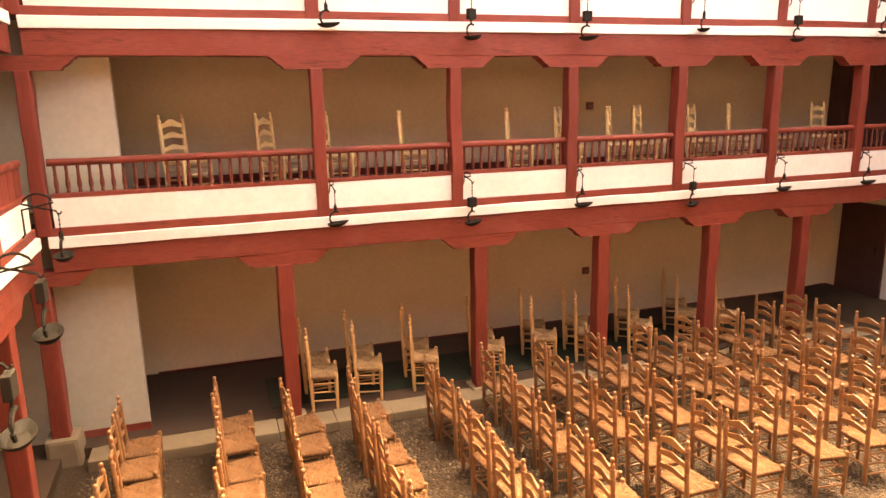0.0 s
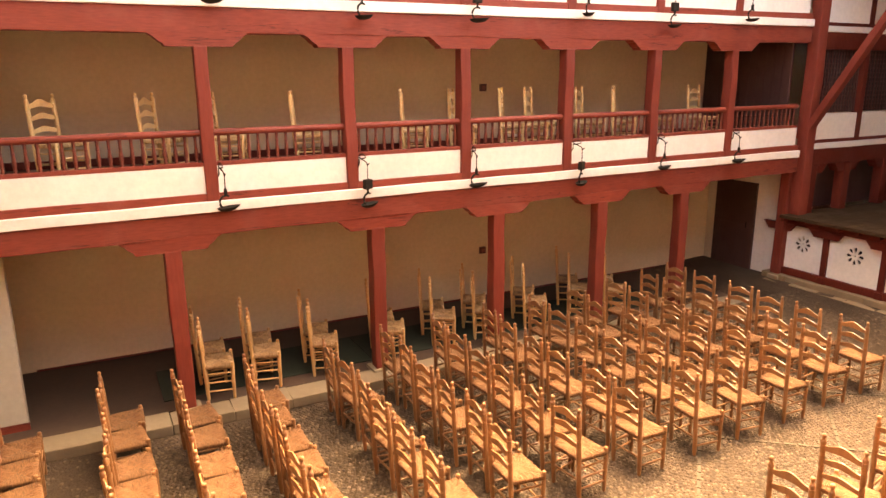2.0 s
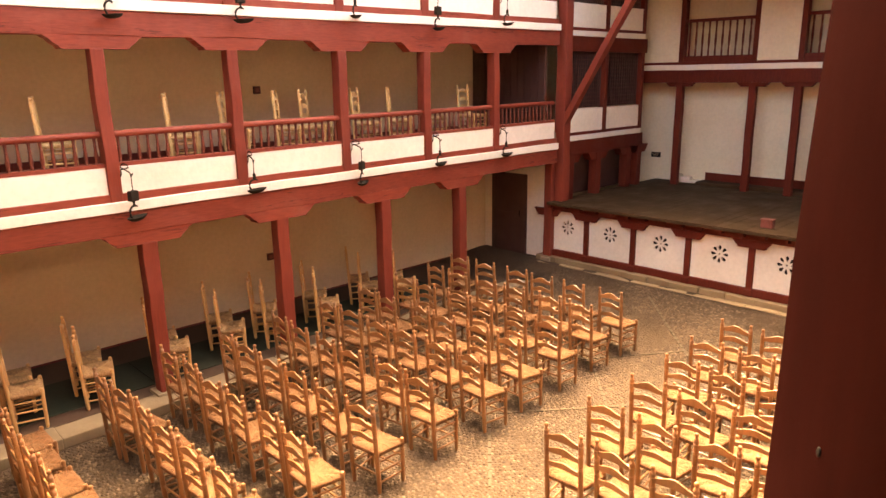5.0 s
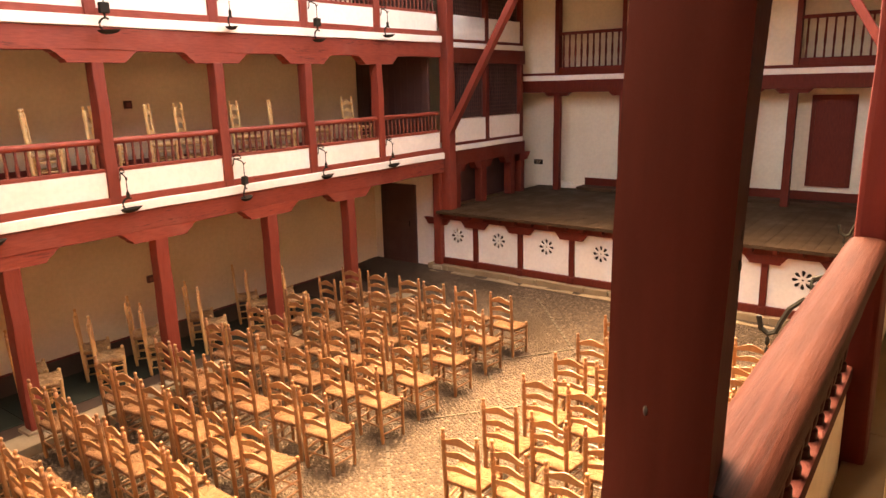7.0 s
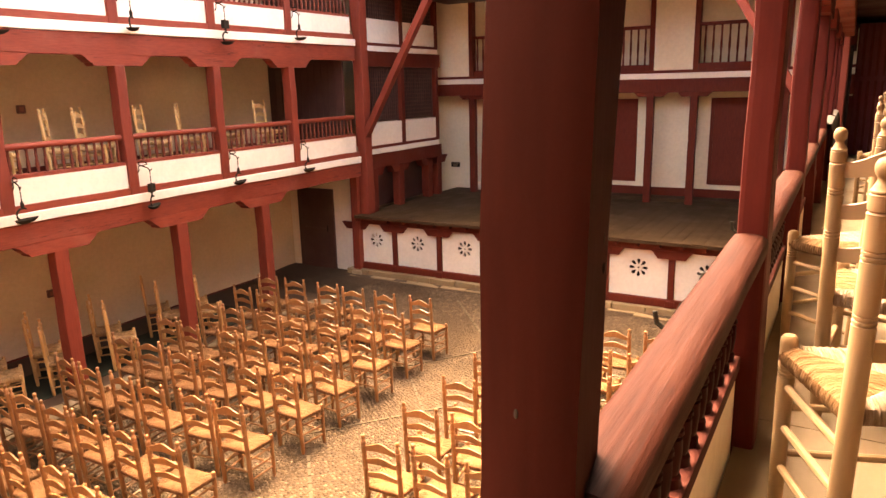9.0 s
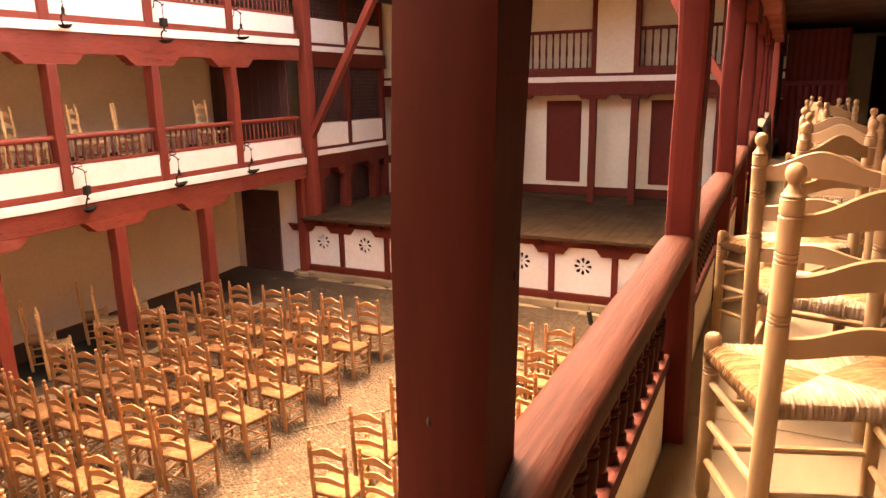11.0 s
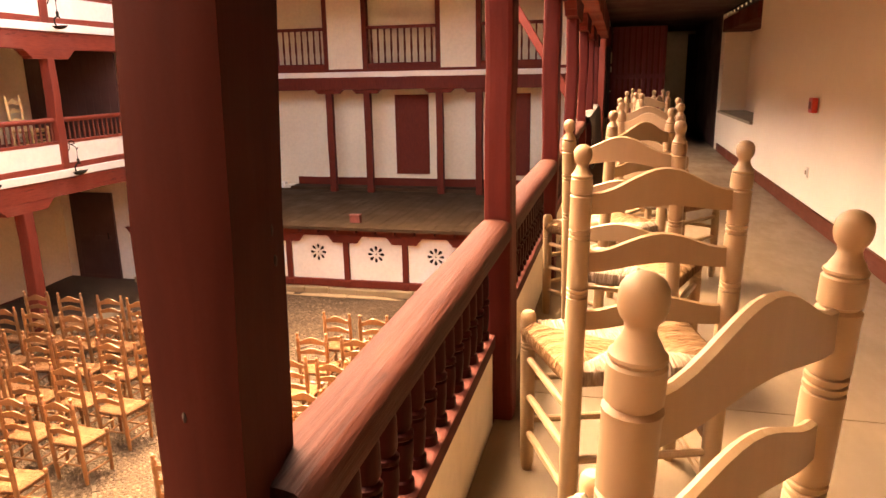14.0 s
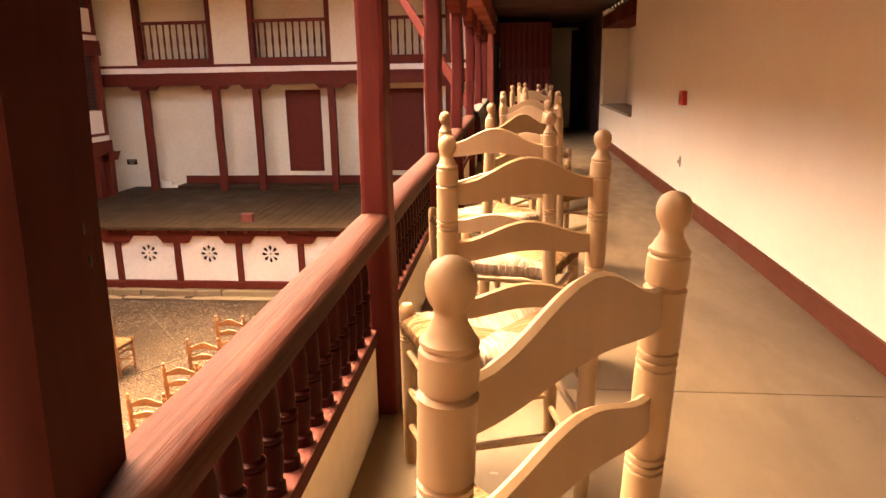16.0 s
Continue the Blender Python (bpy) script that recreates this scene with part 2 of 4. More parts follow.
KERB_STONE = plaster("brown_kerb_stone", (0.215, 0.150, 0.085), (0.145, 0.097, 0.053), 0.9, 0.03)
SIGNRED = material("red_plastic", (0.5, 0.03, 0.02), 0.4)[0]
matt(IRON, 0.06)
matt(COBBLE, 0.15)
BROWN_DOOR = painted_wood("dark_brown_door_paint", (0.06, 0.022, 0.016), (0.075, 0.03, 0.02), (5, 5, 0.6), 0.6, 0.05, 0.5)
SIGNDARK = material("dull_red_plastic", (0.09, 0.02, 0.015), 0.5)[0]
LINE_STONE = plaster("dark_line_stone", (0.085, 0.058, 0.032), (0.06, 0.04, 0.022), 0.9, 0.02)
BLACKCLOTH = plaster("black_cloth", (0.022, 0.014, 0.013), (0.03, 0.02, 0.018), 0.95, 0.004)
# Near-black for knots, and for sheets that paint the shade in gaps.
DARK = material("unlit_gaps_and_knots", (0.02, 0.015, 0.012), 0.9)[0]


# ---- mesh helpers ----
def box(bm, x0, x1, y0, y1, z0, z1):
    m = Matrix.Translation(((x0 + x1) / 2, (y0 + y1) / 2, (z0 + z1) / 2)) @ Matrix.Diagonal((abs(x1 - x0), abs(y1 - y0), abs(z1 - z0), 1))
    return bmesh.ops.create_cube(bm, size=1.0, matrix=m)["verts"]


def soft_box(x0, x1, y0, y1, z0, z1, bevel=0.012, cuts=0, wobble=0.0, axis=2, seed=0):
    """A timber or block with rounded edges; cuts across its length let it waver a little."""
    bm = bmesh.new()
    box(bm, x0, x1, y0, y1, z0, z1)
    if cuts:
        es = [e for e in bm.edges if abs((e.verts[0].co - e.verts[1].co).normalized()[axis]) > 0.9]
        bmesh.ops.subdivide_edges(bm, edges=es, cuts=cuts, use_grid_fill=True)
    if wobble:
        for v in bm.verts:
            p = v.co * 1.7 + Vector((seed * 3.1, seed * 7.7, 0))
            v.co += Vector((noise.noise(p), noise.noise(p + Vector((9, 0, 0))), 0 if axis == 2 else noise.noise(p + Vector((0, 9, 0))))) * wobble
    if bevel:
        es = [e for e in bm.edges if len(e.link_faces) == 2 and e.calc_face_angle(0) > 0.8]
        bmesh.ops.bevel(bm, geom=es, offset=bevel, segments=2, affect="EDGES", profile=0.6)
    return bm


def lathe(profile, seg=12, axis=2):
    """A turned piece from (radius, height) pairs."""
    bm = bmesh.new()
    rings = []
    for r, h in profile:
        rings.append([bm.verts.new((r * math.cos(2 * math.pi * k / seg), r * math.sin(2 * math.pi * k / seg), h)) for k in range(seg)])
    for a, b in zip(rings, rings[1:]):
        for k in range(seg):
            bm.faces.new((a[k], a[(k + 1) % seg], b[(k + 1) % seg], b[k]))
    bm.faces.new(rings[0][::-1])
    bm.faces.new(rings[-1])
    return bm


def rod(a, b, r, seg=8, swell=1.0):
    """A round bar between two points, a little thicker in its middle where swell is over 1."""
    a, b = Vector(a), Vector(b)
    d = b - a
    bm = lathe([(r * 0.85, 0), (r, 0.04 * d.length), (r * swell, d.length / 2), (r, 0.96 * d.length), (r * 0.85, d.length)], seg)
    bm.transform(Matrix.Translation(a) @ d.to_track_quat("Z", "Y").to_matrix().to_4x4())
    return bm


def mesh_of(name, bm, mat, smooth=False):
    me = bpy.data.meshes.new(name)
    bmesh.ops.recalc_face_normals(bm, faces=bm.faces)
    if smooth:
        for f in bm.faces:
            f.smooth = True
        for e in bm.edges:
            e.smooth = e.calc_face_angle(0) < 0.65
    bm.to_mesh(me)
    bm.free()
    me.materials.append(mat)
    return me


def part(name, bm, mat, parent=None, label="", smooth=False, at=None):
    ob = new(name, mesh_of(name, bm, mat, smooth) if isinstance(bm, bmesh.types.BMesh) else bm)
    ob.parent = parent
    if at is not None:
        ob.matrix_basis = at
    return tagged(ob, label)


def thing(name, m, label, category, group="", kind=""):
    ob = new(name)
    ob.empty_display_size = 0.2
    ob.matrix_basis = m
    return tagged(ob, label, category, group, kind)


def structure(name, bm, mat, label, category):
    return tagged(part(name, bm, mat), label, category, "", "structure")


# ---- levels (metres) ----
YARD, CORR, GAL, STAGE_Z = -0.42, -0.27, 2.86, 1.25
FAR_Y, BACK_Y, WEST_X, FRONT_X, STAGE_BACK = 9.32, 11.8, -4.78, 10.5, 15.27
RISE = 2.56


def prism(outline, y0, y1):
    """A solid from an outline in x and z, between two depths."""
    bm = bmesh.new()
    a = [bm.verts.new((x, y0, z)) for x, z in outline]
    b = [bm.verts.new((x, y1, z)) for x, z in outline]
    bm.faces.new(a)
    bm.faces.new(b[::-1])
    for k in range(len(a)):
        j = (k + 1) % len(a)
        bm.faces.new((a[k], b[k], b[j], a[j]))
    return bm


def bracket_bm(half, drop, depth):
    """A carved shoe bracket under a beam: stepped, curved ends."""
    h = half
    side = [(0.0, 0.0), (0.015, -0.10), (0.07, -0.24), (0.10, -0.26), (0.16, -0.50), (0.24, -0.72), (0.27, -0.74), (0.29, -0.86), (0.32, -1.0), (0.36, -1.0)]
    right = [(h - a * h, z * drop) for a, z in side]
    outline = right + [(-x, z) for x, z in reversed(right)]
    return prism(outline, 0.0, depth)


BALUSTER = mesh_of("baluster", lathe([(0.022, 0), (0.022, 0.03), (0.016, 0.045), (0.024, 0.07), (0.028, 0.11), (0.021, 0.17), (0.017, 0.21), (0.024, 0.225), (0.017, 0.24), (0.019, 0.30), (0.023, 0.335), (0.017, 0.35), (0.022, 0.37)], 10), BROWN_RED, True)


NEAR_BALUSTER = mesh_of("baluster", lathe([(0.030, 0), (0.030, 0.025), (0.022, 0.03), (0.026, 0.045), (0.030, 0.09), (0.0295, 0.125), (0.022, 0.13), (0.032, 0.137), (0.032, 0.147), (0.022, 0.153), (0.029, 0.17), (0.028, 0.235), (0.024, 0.262), (0.019, 0.27), (0.028, 0.279), (0.028, 0.287), (0.019, 0.295), (0.022, 0.33), (0.024, 0.385)], 12), SHADED_BALUSTER_RED, True)


def gallery(name, m, u0, u1, posts, cols, label, floors=2, gap=0.128, pw=0.084, pd=0.2, rr=0.045, boards=False, twisted=None, vb=None, half=0.06, sill=3.06):
    """One side of the yard in its own axes: u along it, v away from the yard, z up."""
    g = thing(name, m, label, "gallery", "", "structure")
    vc = pd / 2
    vb = vc if vb is None else vb
    for k in range(floors):
        dz = k * RISE
        # main beam, white band and red strip over it
        part("beam", soft_box(u0, u1, 0.0, 0.24, 2.15 + dz, 2.46 + dz, 0.015, 24, 0.02, 0, k), RED_ALONG, g)
        part("white_band", soft_box(u0, u1, -0.03, 0.2, 2.46 + dz, 2.60 + dz, 0.012, 20, 0.012, 0, k + 3), WHITE, g)
        part("red_strip", soft_box(u0, u1, min(0.012, vb - half), 0.16, 2.60 + dz, 2.705 + dz, 0.008, 20, 0.01, 0, k + 5), RED_ALONG, g)
        edges = [u0] + [p for p in posts if u0 < p < u1] + [u1]
        for a, b in zip(edges, edges[1:]):
            part("parapet_panel", soft_box(a + pw - 0.01, b - pw + 0.01, vb - half + 0.005, vb + half - 0.01, 2.70 + dz, sill + 0.005 + dz, 0.006, 6, 0.006, 0, k), WHITE, g)
            part("bottom_rail", soft_box(a + pw - 0.01, b - pw + 0.01, vb - half, vb + half, sill + dz, sill + 0.055 + dz, 0.008), WORN_RAIL if rr > 0.05 else RED_ALONG, g)
            n = 0 if boards else max(2, round((b - a - 2 * pw) / gap))
            if boards:
                m_ = max(3, round((b - a) / 0.3))
                for i in range(m_):
                    d = (b - a - 2 * pw) / m_
                    part("board", soft_box(a + pw + d * i + 0.004, a + pw + d * (i + 1) - 0.004, vc - 0.02, vc + 0.02, 3.11 + dz, 3.45 + dz, 0.006), RED, g)
            for i in range(n):
                u = a + pw + (b - a - 2 * pw) * (i + 0.5) / n
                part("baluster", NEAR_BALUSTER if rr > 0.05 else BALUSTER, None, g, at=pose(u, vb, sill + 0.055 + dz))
            w = b - a - 2 * pw + (0.095 if b == twisted else 0.02)
            bm = lathe([(rr * (1 + 0.04 * noise.noise((q * 0.8, a, b))), w * q / 10) for q in range(11)], 20)
            if rr > 0.05:
                # hewn section: broad, flat faces with rounded arrises
                for v in bm.verts:
                    r = math.hypot(v.co.x, v.co.y)
                    c, t = v.co.x / r, v.co.y / r
                    k = rr * 0.97 / (abs(c) ** 3.4 + abs(t) ** 3.4) ** (1 / 3.4) * r / rr
                    v.co.x, v.co.y = c * k * 0.76, t * k
            bm.transform(pose(a + pw - 0.01, 0.042 if rr > 0.05 else vc, (3.538 if rr > 0.05 else 3.485) + dz, 0, 90, 0))
            for v in bm.verts:
                v.co.y += 0.004 * noise.noise(v.co * 2.3)
                v.co.z += 0.004 * noise.noise(v.co * 2.3 + Vector((5, 0, 0)))
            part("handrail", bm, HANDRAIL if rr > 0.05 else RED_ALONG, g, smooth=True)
        for i, p in enumerate(posts):
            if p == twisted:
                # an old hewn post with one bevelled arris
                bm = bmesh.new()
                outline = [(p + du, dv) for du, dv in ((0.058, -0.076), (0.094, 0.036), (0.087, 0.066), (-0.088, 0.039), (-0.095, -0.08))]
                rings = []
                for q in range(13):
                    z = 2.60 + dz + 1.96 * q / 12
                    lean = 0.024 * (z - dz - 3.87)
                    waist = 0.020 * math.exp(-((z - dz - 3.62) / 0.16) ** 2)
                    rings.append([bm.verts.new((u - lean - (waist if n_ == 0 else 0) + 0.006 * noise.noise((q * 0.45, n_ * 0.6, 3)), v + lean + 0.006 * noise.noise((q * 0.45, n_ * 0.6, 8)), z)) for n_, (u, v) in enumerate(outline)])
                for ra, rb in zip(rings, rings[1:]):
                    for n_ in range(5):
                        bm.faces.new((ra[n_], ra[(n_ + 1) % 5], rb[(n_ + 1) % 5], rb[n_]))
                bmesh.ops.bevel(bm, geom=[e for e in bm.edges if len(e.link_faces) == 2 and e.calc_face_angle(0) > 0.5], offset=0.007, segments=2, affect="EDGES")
                old_post = part("post", bm, SHADED_POST_RED, g, "old hewn post with a bevelled edge", True)
                for du, dv, z, r in ((0.0745, -0.02, 3.70, 0.0035), (-0.045, 0.0455, 3.90, 0.004), (-0.05, 0.0455, 3.86, 0.004)):
                    kb = bmesh.new()
                    bmesh.ops.create_icosphere(kb, subdivisions=2, radius=r, matrix=Matrix.Translation((p + du, dv, z + dz)) @ Matrix.Diagonal((0.8 if dv > 0.04 else 0.5, 0.5 if dv > 0.04 else 0.8, 2.0, 1)))
                    part("knot", kb, DARK, old_post, smooth=True)
            else:
                part("post", soft_box(p - pw, p + pw, 0.0, pd, 2.60 + dz, 4.56 + dz, 0.018, 8, 0.02, 2, i + 11 * k), SHADED_RED if rr > 0.05 else RED, g)
            bm = bracket_bm(0.60, 0.17, pd)
            bm.transform(pose(p, 0.004, 4.72 + dz))
            part("bracket", bm, SHADED_RED if rr > 0.05 else RED_ALONG, g)
    for i, p in enumerate(cols):
        r, high = (0.205, 0.41) if p < -4.5 else (0.17, 0.19)
        part("column", soft_box(p - 0.105, p + 0.105, 0.0, 0.22, YARD + high - 0.03, 2.0, 0.02, 8, 0.02, 2, i + 40), RED, g)
        bm = bracket_bm(0.64, 0.19, 0.22)
        bm.transform(pose(p, 0.006, 2.17))
        part("bracket", bm, RED_ALONG, g)
        part("stone_base", soft_box(p - r, p + r, 0.12 - r, 0.12 + r, YARD, YARD + high, 0.05, 3, 0.035, 2, i), KERB_STONE, g)
    dz = floors * RISE
    part("beam", soft_box(u0, u1, 0.0, 0.24, 2.15 + dz, 2.44 + dz, 0.015), RED_ALONG, g)
    return g


FAR_POSTS = (-4.72, -1.35, 0.585, 2.44, 4.37, 6.26, 8.18)
FAR_COLS = (-4.86, -1.92, 0.95, 3.06, 5.18, 7.16)
NEAR_POSTS = tuple(1.82 if k == 1 else 0.05 + 1.915 * k for k in range(-5, 3))
gallery("gallery_north", pose(0, FAR_Y, 0, 0, -0.3, 0), WEST_X + 0.1, 10.25, FAR_POSTS, FAR_COLS, "red timber two-storey gallery with white plaster parapets")
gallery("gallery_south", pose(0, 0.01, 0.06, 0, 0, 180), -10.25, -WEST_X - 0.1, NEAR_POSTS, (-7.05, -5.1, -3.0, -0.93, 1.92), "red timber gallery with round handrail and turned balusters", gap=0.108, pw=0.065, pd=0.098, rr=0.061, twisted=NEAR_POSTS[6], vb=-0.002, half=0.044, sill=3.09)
gallery("gallery_west", pose(WEST_X, 0, 0, 0, 0, 90), 0.1, FAR_Y - 0.1, (1.9, 3.8, 5.7, 7.6), (3.1, 5.3, 7.58), "red timber cross gallery with white parapets", boards=True)


# ---- floors, walls, roofs ----
def slab(name, x0, x1, y0, y1, z0, z1, mat, label, category, bevel=0.0):
    return structure(name, soft_box(x0, x1, y0, y1, z0, z1, bevel), mat, label, category)


def rise(x):
    """The yard's level, climbing gently towards the stage."""
    return YARD + 0.24 * max(0.0, min(1.0, (x - 3.0) / 7.3)) ** 2


bm = bmesh.new()
rows = [[bm.verts.new((x, y, rise(x))) for y in (-60, 60)] for x in [-60.0] + [3 + 0.365 * k for k in range(21)] + [60.0]]
for a, b in zip(rows, rows[1:]):
    bm.faces.new((a[0], b[0], b[1], a[1]))
structure("ground", bm, COBBLE, "cobbled courtyard floor of rounded stones in earth", "ground")
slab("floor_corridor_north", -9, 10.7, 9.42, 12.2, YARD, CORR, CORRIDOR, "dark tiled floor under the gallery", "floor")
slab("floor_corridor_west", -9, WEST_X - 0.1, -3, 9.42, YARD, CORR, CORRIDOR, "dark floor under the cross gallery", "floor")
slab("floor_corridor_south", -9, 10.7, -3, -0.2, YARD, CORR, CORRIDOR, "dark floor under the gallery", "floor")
for k in range(3):
    z = GAL + k * RISE
    for nm, x0, x1, y0, y1 in (("north", -9, 10.7, FAR_Y + 0.21, 12.2), ("south", -9, 15.4, -3.0, -0.21 if k else -0.03), ("west", -9, WEST_X - 0.21, -0.21, FAR_Y + 0.21)):
        cuts = (x0, 0.153, x1) if nm == "south" and k == 0 else (x0, x1)
        for a, b in zip(cuts, cuts[1:]):
            slab(f"floor_gallery_{nm}_{k + 1}", a, b - 0.005, y0, y1, z - 0.14, z, GALLERY_FLOOR, "smooth pale cement gallery floor", "floor", 0.002)
        slab(f"ceiling_{nm}_{k + 1}", x0, x1, y0 + 0.004, y1, z - 0.30, z - 0.144, BROWN_DOOR, "dark timber ceiling under the gallery", "ceiling")
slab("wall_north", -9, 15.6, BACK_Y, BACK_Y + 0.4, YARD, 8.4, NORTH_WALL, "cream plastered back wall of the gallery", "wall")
slab("wall_south", -9, 7.1, -2.6, -2.1, YARD, 8.4, WALL, "cream plastered back wall of the gallery", "wall")
slab("wall_south_sill", 7.1, 10.2, -2.6, -2.1, YARD, 3.50, WALL, "cream plastered wall under a recess", "wall")
slab("wall_south_recess", 7.1, 10.2, -2.9, -2.5, 3.50, 8.4, WALL, "plastered back of the wall recess", "wall")
slab("wall_south_jamb", 10.2, 10.65, -2.6, -2.1, YARD, 8.4, WALL, "cream plastered pier beside the wall recess", "wall")
# Dark paint here stands for the unlit doorway beyond the pier.
slab("wall_south_end", 10.65, 15.6, -2.6, -2.1, YARD, 8.4, BROWN_DOOR, "plain passage wall coloured dark for the unlit doorway", "wall")
slab("wall_west", -9.4, -8.6, -3, 12.2, YARD, 8.4, WALL, "plain plastered end wall", "wall")
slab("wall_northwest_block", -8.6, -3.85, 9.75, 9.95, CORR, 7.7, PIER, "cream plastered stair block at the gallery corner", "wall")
# Added low and out of view to keep sky light off the stage.
slab("ceiling_stage", 10.75, 14.53, -0.35, 9.35, 6.3, 6.45, BROWN_DOOR, "unseen dark ceiling added to cut sky light on the stage", "ceiling")
slab("roof_stage", 10.3, 16, -3.2, 12.4, 7.75, 7.95, DARKRED, "dark timber roof over the stage", "roof")
for nm, x0, x1, y0, y1 in (("north", -9, 10.3, FAR_Y - 0.45, 12.4), ("south", -9, 10.3, -3.2, 0.45), ("west", -9.4, WEST_X + 0.45, 0.45, FAR_Y - 0.45)):
    slab(f"roof_{nm}", x0, x1, y0, y1, 8.05, 8.2, DARKRED, "timber eaves over the gallery", "roof")
# Unseen wall added behind the camera to cut western light on the post.
slab("wall_gallery_west_end", -4.6, -4.4, -2.1, -0.2, GAL, 5.0, WALL, "plain plastered wall added behind the camera against western light", "wall")
slab("wall_east", STAGE_BACK, STAGE_BACK + 0.3, -3, 12.2, YARD, 8.4, STAGE_PLASTER, "cream plastered back wall of the stage", "wall")
slab("wall_corridor_end", 10.55, 10.75, 9.66, BACK_Y, CORR, 2.2, WHITE, "white end wall of the corridor with a door", "wall")



# ---- stage ----
def holed_panel(y0, y1, z0, z1, cy, cz, x0, x1):
    """A plaster panel with a cut-out rosette of eight petals round a small hole."""
    bm = bmesh.new()

    def loop(pts):
        vs = [bm.verts.new((x0, y, z)) for y, z in pts]
        return [bm.edges.new((vs[k], vs[(k + 1) % len(vs)])) for k in range(len(vs))]

    edges = loop([(y0, z0), (y1, z0), (y1, z1), (y0, z1)])
    edges += loop([(cy + 0.022 * math.cos(a * math.pi / 5), cz + 0.022 * math.sin(a * math.pi / 5)) for a in range(10)])
    for k in range(8):
        ang = k * math.pi / 4
        pts = []
        for r, w in ((0.058, 0.0), (0.09, 0.018), (0.125, 0.032), (0.155, 0.034), (0.174, 0.02), (0.18, 0.0)):
            pts.append((r, w))
        pts += [(r, -w) for r, w in reversed(pts[1:-1])]
        edges += loop([(cy + r * math.cos(ang) - w * math.sin(ang), cz + r * math.sin(ang) + w * math.cos(ang)) for r, w in pts])
    bmesh.ops.triangle_fill(bm, edges=edges, use_beauty=True)
    ext = bmesh.ops.extrude_face_region(bm, geom=bm.faces[:])
    for v in ext["geom"]:
        if isinstance(v, bmesh.types.BMVert):
            v.co.x = x1
    return bm


slab("stage_floor", 10.25, STAGE_BACK, -0.4, 9.6, STAGE_Z - 0.05, STAGE_Z - 0.004, STAGE, "dark worn wooden stage floor", "stage")
floor_boards = thing("stage_boards", pose(0, 0, STAGE_Z - 0.004), "dark worn wooden stage boards", "stage", "", "structure")
for i in range(50):
    y = -0.4 + 0.2 * i
    part("board", soft_box(10.24 + 0.01 * (i % 3), STAGE_BACK - 0.01, y + 0.002, y + 0.197, 0.0, 0.018 + 0.003 * (i % 4) / 3, 0.003), STAGE, floor_boards)
front = thing("stage_front", pose(0, 0, 0), "white stage front with cut-out rosettes between red posts", "stage", "", "structure")
CUTS = (9.72, 8.64, 7.44, 6.18, 4.90, 3.63, 2.37, 1.12, -0.1)
for a, b in zip(CUTS, CUTS[1:]):
    part("panel", holed_panel(b, a, 0.08, 1.14, (a + b) / 2, 0.66, 10.52, 10.56), WHITE, front, "cream plaster panel with a rosette")
for k, y in enumerate(CUTS):
    part("post", soft_box(10.46, 10.6, y - 0.06, y + 0.06, 0.0, 1.14, 0.01, 4, 0.006, 2, k), DARKRED, front)
    part("post_foot", soft_box(10.43, 10.6, y - 0.09, y + 0.09, -0.06, 0.08, 0.02), DARKRED, front)
    bm = bracket_bm(0.38, 0.16, 0.09)
    bm.transform(pose(10.47, y, 1.06, 0, 0, 90) @ pose(0, -0.045, 0))
    part("bracket", bm, DARKRED, front)
part("sill", soft_box(10.45, 10.6, -0.2, 9.8, -0.055, 0.10, 0.012, 20, 0.008, 1), DARKRED, front)
part("head_beam", soft_box(10.44, 10.6, -0.2, 9.8, 1.04, 1.195, 0.01, 20, 0.006, 1), DARKRED, front)
for i in range(24):
    part("joist_end", soft_box(10.30, 10.44, 0.1 + 0.41 * i, 0.17 + 0.41 * i, 1.12, 1.195, 0.008), DARKRED, front)
plinth = thing("stage_plinth", pose(0, 0, 0), "row of worn stone blocks under the stage", "plinth", "", "structure")
y = -0.3
for i in range(17):
    w = 0.62 + 0.22 * noise.noise((i * 1.7, 0, 0))
    part("block", soft_box(10.33 + 0.04 * noise.noise((i * 0.9, 3, 0)), 10.66, y, y + w - 0.003, YARD, -0.06 + 0.02 * noise.noise((i, 9, 0)), 0.022, 2, 0.022, 1, i), APRON_STONE, plinth)
    y += w
    if y > 9.75:
        break
apron = thing("stone_apron", pose(0, 0, 0), "low row of worn paving slabs before the stage", "paving", "", "structure")
y = -0.3
for i in range(16):
    w = 0.62 + 0.3 * noise.noise((i * 1.9, 4, 0))
    part("slab", soft_box(10.15 + 0.10 * noise.noise((i * 1.1, 6, 0)), 10.33, y, y + w - 0.002, YARD, -0.178 + 0.02 * noise.noise((i * 0.9, 2, 0)), 0.022, 2, 0.022, 1, i + 30), APRON_STONE, apron)
    y += w
# Black sheet paints the shade seen through the rosettes.
structure("under_stage", soft_box(11.6, 11.7, -0.4, 9.7, YARD, 1.15), DARK, "near-black sheet for the shade under the stage", "wall")

# back of the stage: posts, beam, balconies, doors
back = thing("stage_house", pose(0, 0, 0), "dark red timber posts and balconies at the back of the stage", "stage house", "", "structure")
BX = 14.55
SPOSTS = (8.70, 6.84, 5.80, 3.90, 2.90, 1.00, 0.0)
for k, y in enumerate(SPOSTS):
    part("post", soft_box(BX, BX + 0.16, y - 0.085, y + 0.085, STAGE_Z, 3.95, 0.012, 6, 0.012, 2, k), DARKRED, back)
    bm = bracket_bm(0.42, 0.13, 0.14)
    bm.transform(pose(BX + 0.15, y, 3.93, 0, 0, 90))
    part("bracket", bm, DARKRED, back)
